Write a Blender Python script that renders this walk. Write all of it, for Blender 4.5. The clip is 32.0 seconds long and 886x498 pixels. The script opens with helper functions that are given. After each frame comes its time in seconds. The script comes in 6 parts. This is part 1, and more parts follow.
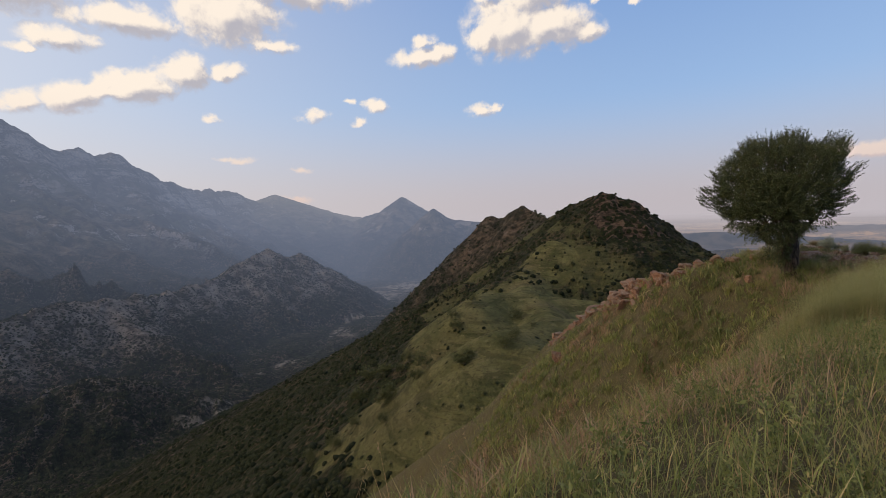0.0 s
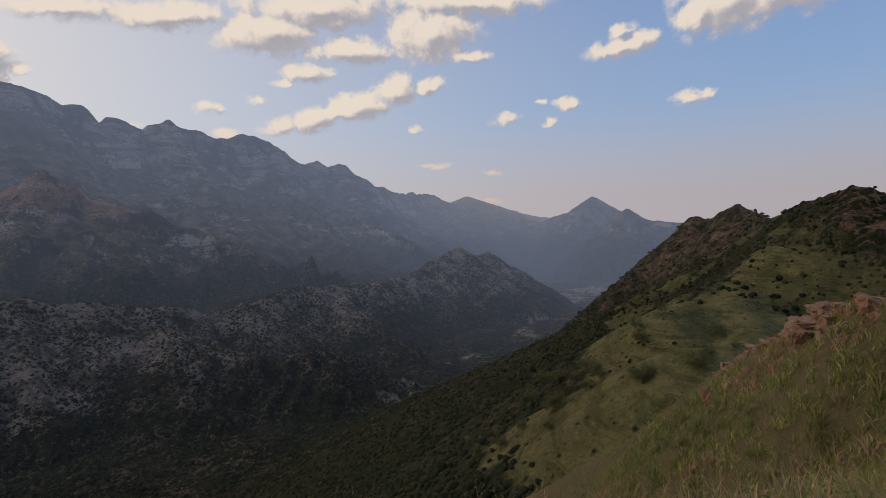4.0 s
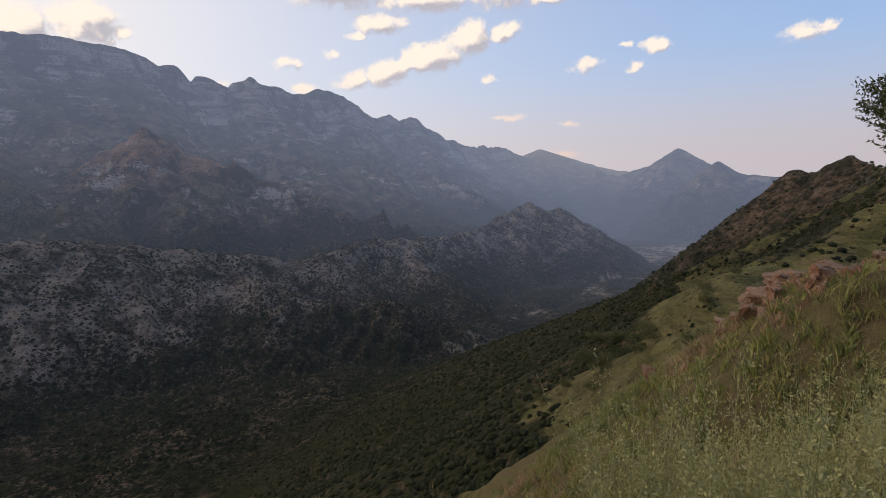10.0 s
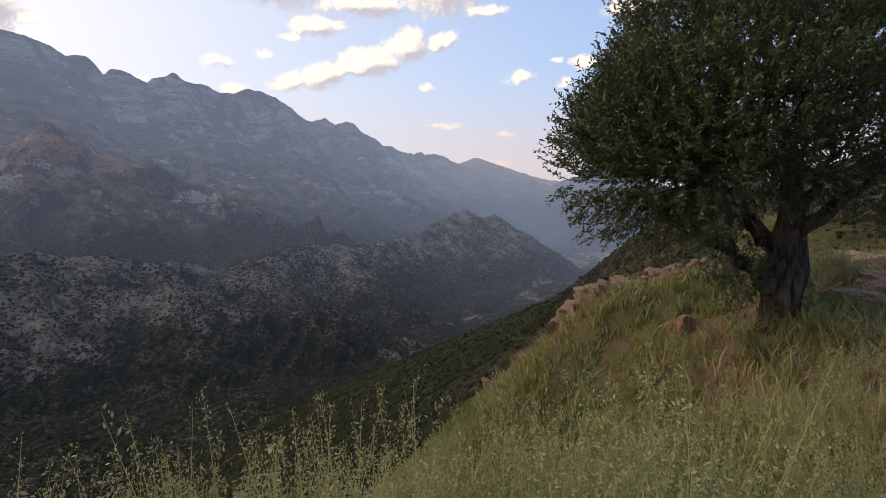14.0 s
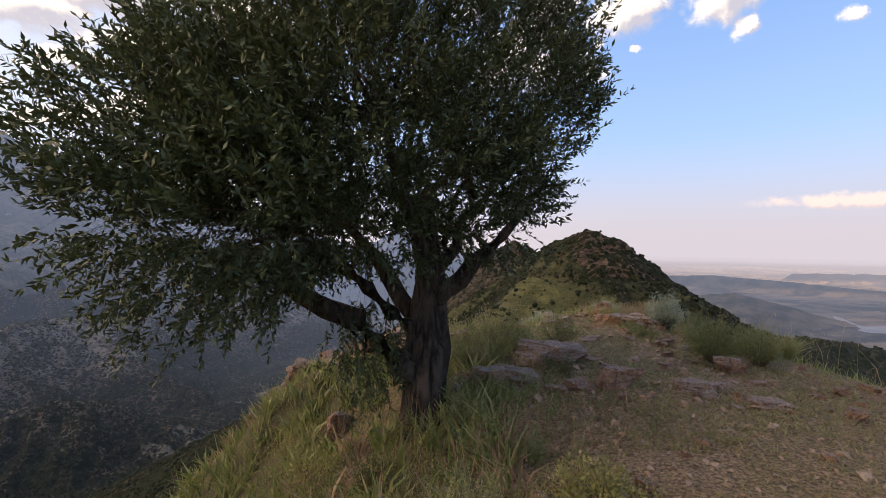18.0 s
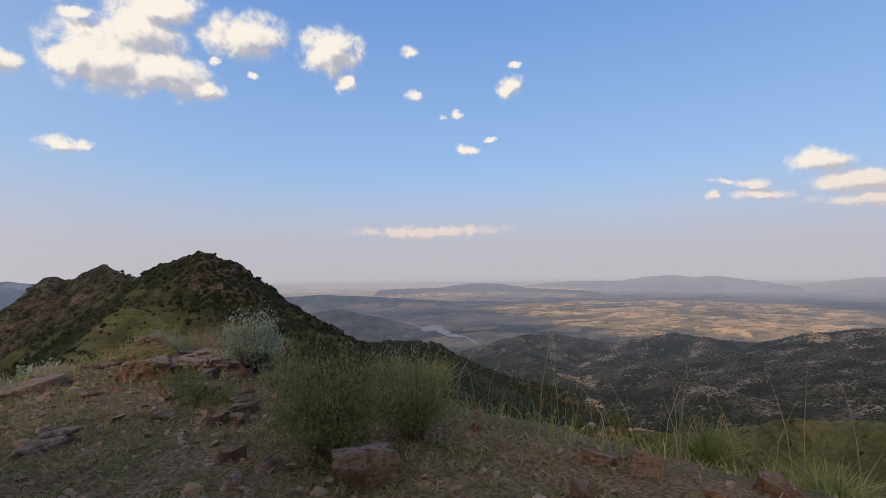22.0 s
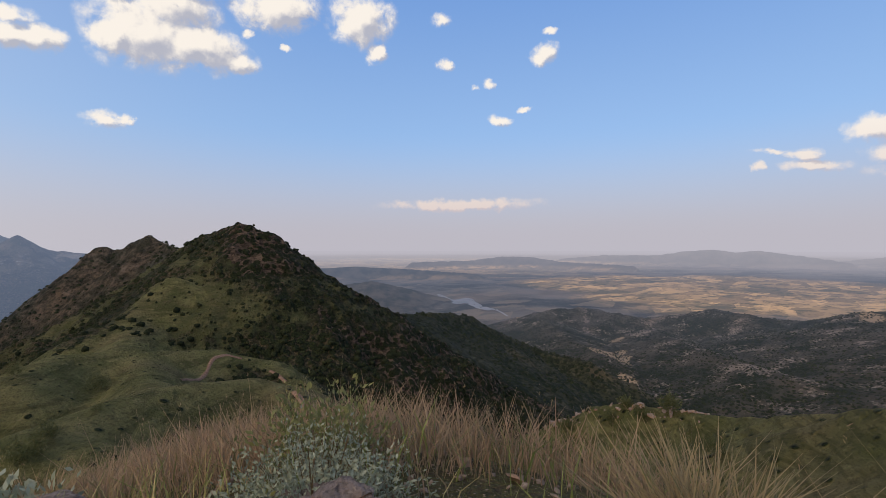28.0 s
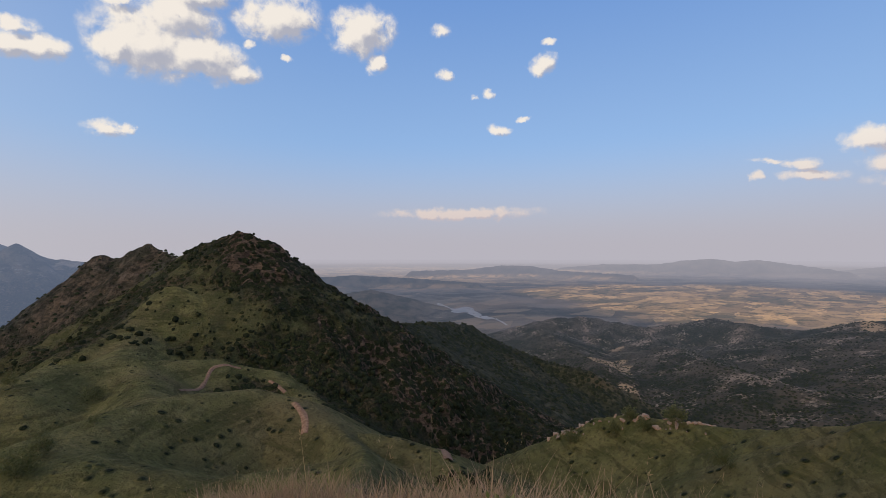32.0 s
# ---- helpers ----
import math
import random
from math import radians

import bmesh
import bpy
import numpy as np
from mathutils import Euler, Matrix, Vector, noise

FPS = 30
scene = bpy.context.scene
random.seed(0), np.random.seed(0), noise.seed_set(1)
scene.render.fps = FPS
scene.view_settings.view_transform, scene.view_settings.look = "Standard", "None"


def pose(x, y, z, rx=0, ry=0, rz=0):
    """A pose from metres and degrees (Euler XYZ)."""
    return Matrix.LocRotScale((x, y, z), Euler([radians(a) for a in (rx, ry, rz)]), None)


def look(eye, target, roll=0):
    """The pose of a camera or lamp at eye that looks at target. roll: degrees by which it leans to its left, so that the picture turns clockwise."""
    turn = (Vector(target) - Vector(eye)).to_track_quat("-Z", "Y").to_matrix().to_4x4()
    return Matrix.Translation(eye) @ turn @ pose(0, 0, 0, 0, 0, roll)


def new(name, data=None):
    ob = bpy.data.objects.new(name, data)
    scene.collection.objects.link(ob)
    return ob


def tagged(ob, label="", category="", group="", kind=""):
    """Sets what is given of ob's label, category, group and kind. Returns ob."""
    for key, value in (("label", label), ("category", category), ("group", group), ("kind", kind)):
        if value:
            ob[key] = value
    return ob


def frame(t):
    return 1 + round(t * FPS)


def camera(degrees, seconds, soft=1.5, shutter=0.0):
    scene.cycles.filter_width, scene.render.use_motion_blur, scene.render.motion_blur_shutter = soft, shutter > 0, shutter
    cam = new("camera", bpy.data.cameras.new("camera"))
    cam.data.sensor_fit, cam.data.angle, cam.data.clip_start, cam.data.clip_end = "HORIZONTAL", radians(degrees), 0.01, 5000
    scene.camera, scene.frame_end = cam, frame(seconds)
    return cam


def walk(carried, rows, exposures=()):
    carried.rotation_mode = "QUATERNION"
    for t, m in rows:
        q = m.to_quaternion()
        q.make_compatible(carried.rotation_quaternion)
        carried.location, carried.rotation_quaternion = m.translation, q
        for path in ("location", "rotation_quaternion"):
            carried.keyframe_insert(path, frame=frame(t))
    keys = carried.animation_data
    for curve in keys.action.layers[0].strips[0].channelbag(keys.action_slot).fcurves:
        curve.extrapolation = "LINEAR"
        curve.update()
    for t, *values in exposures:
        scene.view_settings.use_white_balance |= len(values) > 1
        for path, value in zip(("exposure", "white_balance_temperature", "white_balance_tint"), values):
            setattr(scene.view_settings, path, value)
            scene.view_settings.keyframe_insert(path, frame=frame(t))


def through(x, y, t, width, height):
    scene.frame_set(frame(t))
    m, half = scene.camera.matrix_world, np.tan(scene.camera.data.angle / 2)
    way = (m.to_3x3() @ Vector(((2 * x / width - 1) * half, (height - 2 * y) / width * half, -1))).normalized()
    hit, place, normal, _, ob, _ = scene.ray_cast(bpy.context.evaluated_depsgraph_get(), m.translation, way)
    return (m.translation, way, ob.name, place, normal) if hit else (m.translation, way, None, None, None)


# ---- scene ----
cam = camera(87.5, 32.0, 0.7)
PATH = [
    (0.0, pose(-0.530, -2.547, 2.283, 85.91, 1.76, -2.65)),
    (0.5, pose(-0.109, -2.274, 2.246, 86.35, 1.90, -2.01)),
    (1.0, pose(0.332, -2.031, 2.193, 86.50, 1.81, -1.07)),
    (1.5, pose(0.819, -1.750, 2.170, 86.57, 1.84, -0.11)),
    (2.0, pose(1.299, -1.508, 2.158, 86.62, 1.90, 1.47)),
    (2.5, pose(1.869, -0.935, 2.111, 86.97, 2.30, 5.82)),
    (3.0, pose(2.407, -0.474, 2.056, 87.05, 2.08, 11.29)),
    (3.5, pose(2.912, -0.030, 2.014, 87.08, 1.80, 16.55)),
    (4.0, pose(3.354, 0.286, 2.087, 86.67, 1.70, 20.26)),
    (4.5, pose(3.833, 0.613, 2.084, 86.59, 1.77, 21.44)),
    (6.5, pose(5.799, 2.130, 1.786, 83.38, 1.70, 23.32)),
    (7.0, pose(6.239, 2.559, 1.736, 82.63, 1.83, 24.01)),
    (7.5, pose(6.674, 3.042, 1.728, 82.51, 1.78, 24.66)),
    (8.0, pose(7.147, 3.563, 1.712, 82.27, 1.62, 25.49)),
    (8.5, pose(7.538, 4.055, 1.629, 82.07, 1.53, 26.14)),
    (9.0, pose(7.990, 4.502, 1.584, 81.60, 1.51, 27.19)),
    (9.5, pose(8.447, 4.836, 1.580, 81.26, 1.64, 28.39)),
    (10.0, pose(8.928, 5.262, 1.590, 81.31, 1.64, 29.02)),
    (10.5, pose(9.406, 5.762, 1.555, 81.68, 1.52, 28.74)),
    (11.0, pose(9.919, 6.227, 1.586, 81.91, 1.60, 28.15)),
    (11.5, pose(10.353, 6.311, 1.644, 81.94, 1.71, 27.54)),
    (12.0, pose(10.840, 6.529, 1.705, 81.98, 1.73, 26.60)),
    (12.5, pose(11.245, 6.749, 1.736, 82.13, 1.57, 25.23)),
    (13.0, pose(11.592, 6.886, 1.830, 82.11, 1.14, 23.82)),
    (13.5, pose(11.971, 7.164, 1.727, 81.99, 0.78, 22.48)),
    (14.0, pose(12.323, 7.486, 1.727, 81.95, 0.56, 21.42)),
    (14.5, pose(12.610, 7.743, 1.663, 82.20, 0.21, 20.56)),
    (16.5, pose(13.604, 8.832, 1.619, 83.22, -1.04, 14.84)),
    (17.0, pose(13.878, 9.322, 1.590, 84.40, -1.00, 9.57)),
    (17.5, pose(14.174, 9.833, 1.585, 86.78, -0.85, 3.85)),
    (18.0, pose(14.515, 10.301, 1.576, 89.86, -0.68, -2.76)),
    (18.5, pose(14.882, 10.795, 1.545, 93.11, -0.29, -10.12)),
    (19.0, pose(15.320, 11.183, 1.498, 93.47, -0.10, -17.25)),
    (19.5, pose(15.690, 11.587, 1.458, 93.36, 0.04, -23.90)),
    (20.0, pose(16.021, 11.994, 1.350, 92.94, 0.19, -29.86)),
    (20.5, pose(16.313, 12.460, 1.198, 92.58, 0.03, -34.93)),
    (21.0, pose(16.547, 13.013, 1.182, 92.36, 0.02, -40.32)),
    (21.5, pose(16.757, 13.510, 1.156, 92.48, 0.24, -44.97)),
    (22.0, pose(16.923, 14.067, 1.140, 92.86, 0.47, -47.59)),
    (22.5, pose(17.105, 14.599, 1.121, 92.95, 0.53, -48.72)),
    (23.0, pose(17.275, 15.128, 1.103, 92.94, 0.52, -49.32)),
    (23.5, pose(17.425, 15.644, 1.074, 92.59, 0.59, -49.36)),
    (24.0, pose(17.526, 16.190, 1.034, 92.44, 0.61, -48.87)),
    (24.5, pose(17.621, 16.746, 1.025, 92.13, 0.66, -48.18)),
    (25.0, pose(17.715, 17.330, 1.027, 91.90, 0.47, -47.35)),
    (25.5, pose(17.847, 17.899, 1.044, 91.40, 0.35, -46.85)),
    (27.5, pose(18.138, 19.665, 1.075, 89.75, 0.18, -44.34)),
    (28.0, pose(18.210, 19.907, 1.068, 89.53, 0.05, -43.77)),
    (28.5, pose(18.281, 20.134, 1.056, 89.36, -0.13, -42.68)),
    (29.0, pose(18.323, 20.330, 1.043, 89.08, -0.02, -41.60)),
    (29.5, pose(18.299, 20.680, 0.949, 88.93, 0.19, -40.52)),
    (30.0, pose(18.272, 20.994, 0.977, 89.18, 0.35, -40.06)),
    (30.5, pose(18.281, 21.151, 1.070, 89.62, 0.25, -40.38)),
    (31.0, pose(18.301, 21.208, 1.095, 90.11, 0.10, -41.26)),
    (31.5, pose(18.319, 21.193, 1.118, 90.39, -0.01, -42.48)),
    (32.0, pose(18.342, 21.199, 1.108, 90.62, -0.02, -43.85)),
]
walk(cam, PATH, [(0.0, 0.0, 6850, 12), (2.5, -0.12, 6850, 12), (4.0, -0.32, 6850, 13), (7.0, 0.05, 6850, 14), (11.0, 0.10, 6850, 14), (14.0, 0.32, 6850, 14), (18.0, 0.50, 6850, 15), (20.0, 0.24, 6650, 12), (24.0, -0.03, 6450, 9), (29.0, 0.03, 6400, 10), (32.0, -0.08, 6400, 10)])

# ---- world: evening sky, the sun low behind the western range ----
SUN_AZ, SUN_EL = -102.0, 20.0
world = bpy.data.worlds.new("world")
scene.world = world
world.use_nodes = True
wt = world.node_tree
wt.nodes.clear()


def wmath(op, a, b=None, c=None, clamp=False):
    n = wt.nodes.new("ShaderNodeMath")
    n.operation, n.use_clamp = op, clamp
    for i, v in enumerate((a, b, c)):
        if v is None:
            continue
        if isinstance(v, (int, float)):
            n.inputs[i].default_value = v
        else:
            wt.links.new(v, n.inputs[i])
    return n.outputs[0]


def wrange(value, lo, hi, a=0.0, b=1.0, smooth=True):
    n = wt.nodes.new("ShaderNodeMapRange")
    n.interpolation_type = "SMOOTHSTEP" if smooth else "LINEAR"
    wt.links.new(value, n.inputs[0])
    for i, v in enumerate((lo, hi, a, b)):
        n.inputs[i + 1].default_value = v
    return n.outputs[0]


def wmix(fac, a, b):
    n = wt.nodes.new("ShaderNodeMix")
    n.data_type = "RGBA"
    for i, v in ((0, fac), (6, a), (7, b)):
        if isinstance(v, (tuple, float, int)):
            n.inputs[i].default_value = (*v, 1) if isinstance(v, tuple) else v
        else:
            wt.links.new(v, n.inputs[i])
    return n.outputs[2]


sky = wt.nodes.new("ShaderNodeTexSky")
sky.sky_type, sky.sun_disc = "NISHITA", False
sky.sun_elevation, sky.sun_rotation = radians(SUN_EL), radians(SUN_AZ)
sky.altitude, sky.air_density, sky.dust_density, sky.ozone_density = 1500, 1.0, 1.2, 1.0
coord = wt.nodes.new("ShaderNodeTexCoord")
split = wt.nodes.new("ShaderNodeSeparateXYZ")
wt.links.new(coord.outputs["Generated"], split.inputs[0])
AZ = wmath("DEGREES", wmath("ARCTAN2", split.outputs[0], split.outputs[1]))
EL = wmath("DEGREES", wmath("ARCSINE", split.outputs[2]))
dome = wt.nodes.new("ShaderNodeCombineXYZ")
wt.links.new(AZ, dome.inputs[0])
wt.links.new(EL, dome.inputs[1])
SKY_GAIN = 0.10
gain = wt.nodes.new("ShaderNodeVectorMath")
gain.operation = "SCALE"
gain.inputs[3].default_value = SKY_GAIN
wt.links.new(sky.outputs[0], gain.inputs[0])
# blue overhead, pale dust over the horizon, a bright veil round the hidden sun
blue = wmix(wrange(EL, 4.0, 42.0), (0.36, 0.56, 0.88), (0.14, 0.32, 0.77))
blue = wmix(0.22, blue, gain.outputs[0])
dusty = wrange(EL, 14.0, 0.5)
clear = wmix(dusty, blue, (0.505, 0.48, 0.53))
away = wt.nodes.new("ShaderNodeVectorMath")
away.operation = "DISTANCE"
wt.links.new(dome.outputs[0], away.inputs[0])
away.inputs[1].default_value = (-78, 17, 0)
# unseen sky overhead, evenly paled to add light on the ground
clear = wmix(wmath("MULTIPLY", wrange(EL, 36.0, 62.0), 0.7), clear, (0.92, 0.88, 0.84))
veil = wmath("POWER", wrange(away.outputs["Value"], 112.0, 5.0, 0.0, 1.0, False), 2.0, clamp=True)
clear = wmix(veil, clear, (0.88, 0.87, 0.87))
CLEAR = clear

# clouds: rounded puffs on the dome, broken up by noise, lit from the west
field = bpy.data.node_groups.new("cloud_field", "ShaderNodeTree")
field.interface.new_socket("Place", in_out="INPUT", socket_type="NodeSocketVector")
field.interface.new_socket("Density", in_out="OUTPUT", socket_type="NodeSocketFloat")
field.interface.new_socket("Body", in_out="OUTPUT", socket_type="NodeSocketFloat")
fin, fout = field.nodes.new("NodeGroupInput"), field.nodes.new("NodeGroupOutput")
DENSE = []


def fnode(kind, *links):
    n = field.nodes.new(kind)
    for socket, v in links:
        if isinstance(v, (int, float)):
            n.inputs[socket].default_value = v
        else:
            field.links.new(v, n.inputs[socket])
    return n


warp = fnode("ShaderNodeTexNoise", ("Vector", fin.outputs[0]), ("Scale", 0.38), ("Detail", 5.0), ("Roughness", 0.62))
push = field.nodes.new("ShaderNodeVectorMath")
push.operation = "MULTIPLY_ADD"
field.links.new(warp.outputs["Color"], push.inputs[0])
push.inputs[1].default_value, push.inputs[2].default_value = (3.2, 1.9, 0), (-1.6, -0.95, 0)
moved = field.nodes.new("ShaderNodeVectorMath")
field.links.new(fin.outputs[0], moved.inputs[0])
field.links.new(push.outputs[0], moved.inputs[1])


def puff(az, el, w, h, tilt, thick=1.0):
    """One rounded piece of cloud: bearing, height, half width and half height in degrees."""
    mp = fnode("ShaderNodeMapping", (0, moved.outputs[0]))
    mp.vector_type = "TEXTURE"
    mp.inputs[1].default_value, mp.inputs[2].default_value, mp.inputs[3].default_value = (az, el, 0), (0, 0, radians(tilt)), (w, h, 1)
    g = fnode("ShaderNodeTexGradient", (0, mp.outputs[0]))
    g.gradient_type = "SPHERICAL"
    k = fnode("ShaderNodeMath", (0, g.outputs[1]), (1, thick * min(1.0, 0.45 + 0.28 * h)))
    k.operation = "MULTIPLY"
    DENSE.append(k.outputs[0])


puff(0.4, 18.4, 4.6, 1.5, 4)
puff(8.6, 20.4, 3.2, 2.5, -3)
puff(11.1, 21.0, 6.6, 4.2, -4)
puff(16.7, 20.8, 5.6, 3.1, -6)
puff(-39.0, 11.3, 3.4, 1.4, 8)
puff(-35.5, 12.2, 4.2, 1.9, 10)
puff(-30.5, 13.7, 5.2, 2.2, 12)
puff(-25.6, 15.6, 4.2, 2.2, 12)
puff(-21.7, 16.0, 3.0, 1.4, 14)
puff(-31.0, 13.4, 11.0, 1.6, 15)
puff(-23.1, 11.2, 1.7, 0.7, 4)
puff(-12.4, 12.0, 2.4, 1.0, 2)
puff(-7.3, 11.5, 1.3, 0.8, 0)
puff(-5.1, 13.2, 2.0, 1.0, 0)
puff(-7.9, 13.5, 0.9, 0.5, 1)
puff(7.8, 12.4, 2.4, 1.0, -3)
puff(-14.2, 5.9, 1.6, 0.5, 0)
puff(-20.9, 6.9, 2.9, 0.5, 1)
puff(-58.9, 20.4, 6.8, 1.5, 13)
puff(-49.6, 21.5, 7.8, 2.0, 9)
puff(-39.6, 21.2, 8.3, 3.3, 5)
puff(-30.7, 19.9, 7.4, 1.9, 2)
puff(-34.5, 23.8, 12.7, 2.8, 4)
puff(-21.2, 21.6, 7.6, 4.2, -1)
puff(-16.5, 19.1, 3.6, 1.2, -3)
puff(-16.4, 24.5, 12.6, 1.9, -3)
puff(-35.7, 17.3, 3.7, 1.5, 3)
puff(-38.6, 16.0, 1.5, 0.7, 4)
puff(-46.3, 13.1, 2.2, 0.9, 5)
puff(-41.4, 14.1, 1.6, 0.7, 4)
puff(-61.6, 14.8, 1.4, 1.0, 10)
puff(-62.8, 14.0, 0.8, 0.8, 10)
puff(-44.8, 10.6, 2.0, 0.8, 3)
puff(-53.5, 10.7, 1.3, 0.6, 5)
puff(-14.9, 2.4, 2.9, 0.7, -2)
puff(-69.6, 14.3, 2.8, 2.8, 10)
puff(-64.7, 15.5, 3.8, 2.4, 9)
puff(6.9, 29.1, 5.2, 4.9, 5)
puff(14.0, 24.2, 5.4, 3.8, 1)
puff(19.8, 19.8, 2.7, 1.4, -1)
puff(8.8, 20.4, 2.6, 2.9, 16)
puff(11.1, 20.8, 6.1, 3.9, 14)
puff(15.0, 20.7, 4.6, 3.0, 12)
puff(13.2, 24.9, 2.4, 1.8, 15)
puff(20.2, 19.8, 2.9, 1.4, 10)
puff(24.4, 25.8, 5.8, 3.0, 10)
puff(20.7, 22.8, 1.1, 0.7, 11)
puff(33.9, 25.4, 4.8, 3.3, 6)
puff(35.6, 22.3, 1.7, 1.5, 4)
puff(15.6, 26.2, 5.6, 2.1, 14)
puff(44.1, 21.2, 1.4, 0.9, 1)
puff(56.0, 22.0, 2.2, 1.4, -3)
puff(50.6, 15.0, 1.8, 0.8, -1)
puff(53.6, 16.2, 1.0, 0.4, -2)
puff(47.6, 18.7, 0.8, 0.5, 0)
puff(49.6, 19.1, 1.1, 0.7, -1)
puff(8.1, 12.5, 1.5, 0.8, 10)
puff(9.5, 12.7, 0.9, 0.7, 10)
puff(87.1, 10.3, 3.0, 1.6, -8)
puff(90.0, 8.1, 4.8, 1.6, -7)
puff(81.8, 8.9, 2.0, 0.9, -6)
puff(79.4, 9.5, 2.5, 0.4, -6)
puff(77.9, 8.2, 1.0, 0.7, -5)
puff(46.3, 5.0, 12.0, 1.0, 1, 1.15)
puff(90.7, 6.4, 6.0, 0.9, -6)
puff(43.5, 25.9, 1.6, 1.0, 2)
puff(8.8, 24.5, 2.3, 0.9, 17)
puff(25.1, 22.0, 0.9, 0.5, 8)
puff(56.9, 24.1, 1.2, 0.5, -3)
puff(2.6, 18.6, 2.6, 1.5, 15)
puff(1.0, 20.0, 1.9, 1.1, 17)
puff(86.3, 10.2, 2.4, 1.5, -9)
puff(82.6, 7.6, 3.2, 0.8, -6)
total = DENSE[0]
for d in DENSE[1:]:
    mx = fnode("ShaderNodeMath", (0, total), (1, d))
    mx.operation = "MAXIMUM"
    total = mx.outputs[0]
fleck = fnode("ShaderNodeTexNoise", ("Vector", fin.outputs[0]), ("Scale", 0.46), ("Detail", 9.0), ("Roughness", 0.58), ("Distortion", 0.3))
lumpy = fnode("ShaderNodeMath", (0, fleck.outputs[0]), (1, 2.2))
lumpy.operation = "MULTIPLY_ADD"
lumpy.inputs[2].default_value = -1.10
inside = fnode("ShaderNodeMath", (0, total), (1, 2.6))
inside.operation, inside.use_clamp = "MULTIPLY", True
broken = fnode("ShaderNodeMath", (0, lumpy.outputs[0]), (1, inside.outputs[0]))
broken.operation = "MULTIPLY"
core = fnode("ShaderNodeMath", (0, 1.12), (1, total))
core.operation = "SUBTRACT"
ragged = fnode("ShaderNodeMath", (0, broken.outputs[0]), (1, core.outputs[0]))
ragged.operation = "MULTIPLY"
bits = fnode("ShaderNodeMath", (0, total), (1, ragged.outputs[0]))
field.links.new(bits.outputs[0], fout.inputs[0])
field.links.new(total, fout.inputs[1])
here, lit = wt.nodes.new("ShaderNodeGroup"), wt.nodes.new("ShaderNodeGroup")
here.node_tree = lit.node_tree = field
wt.links.new(dome.outputs[0], here.inputs[0])
sunward = wt.nodes.new("ShaderNodeVectorMath")
sunward.inputs[1].default_value = (-0.75, 0.75, 0)
wt.links.new(dome.outputs[0], sunward.inputs[0])
wt.links.new(sunward.outputs[0], lit.inputs[0])
cover = wmath("MULTIPLY", wrange(here.outputs[0], 0.02, 0.56), 0.96)
rise = wmath("SUBTRACT", here.outputs[1], lit.outputs[1])
rise = wmath("ADD", rise, wmath("MULTIPLY", wmath("SUBTRACT", here.outputs[0], lit.outputs[0]), 1.0))
glow = wrange(rise, -0.50, 0.34)
cloud = wmix(glow, (0.47, 0.47, 0.53), (0.98, 0.89, 0.78))
cloud = wmix(wmath("MULTIPLY", dusty, 0.9), cloud, (0.68, 0.55, 0.53))
CLEAR = wmix(cover, clear, cloud)
out = wt.nodes.new("ShaderNodeOutputWorld")
bg = wt.nodes.new("ShaderNodeBackground")
wt.links.new(CLEAR, bg.inputs[0])
bg.inputs[1].default_value = 1.0
wt.links.new(bg.outputs[0], out.inputs[0])

lamp = bpy.data.lights.new("sun", "SUN")
lamp.energy, lamp.angle, lamp.color = 3.6, radians(60), (1.0, 0.74, 0.47)
sun = new("sun", lamp)
a, e = radians(SUN_AZ), radians(SUN_EL)
sun.matrix_world = look((math.sin(a) * math.cos(e) * 50, math.cos(a) * math.cos(e) * 50, math.sin(e) * 50), (0, 0, 0))

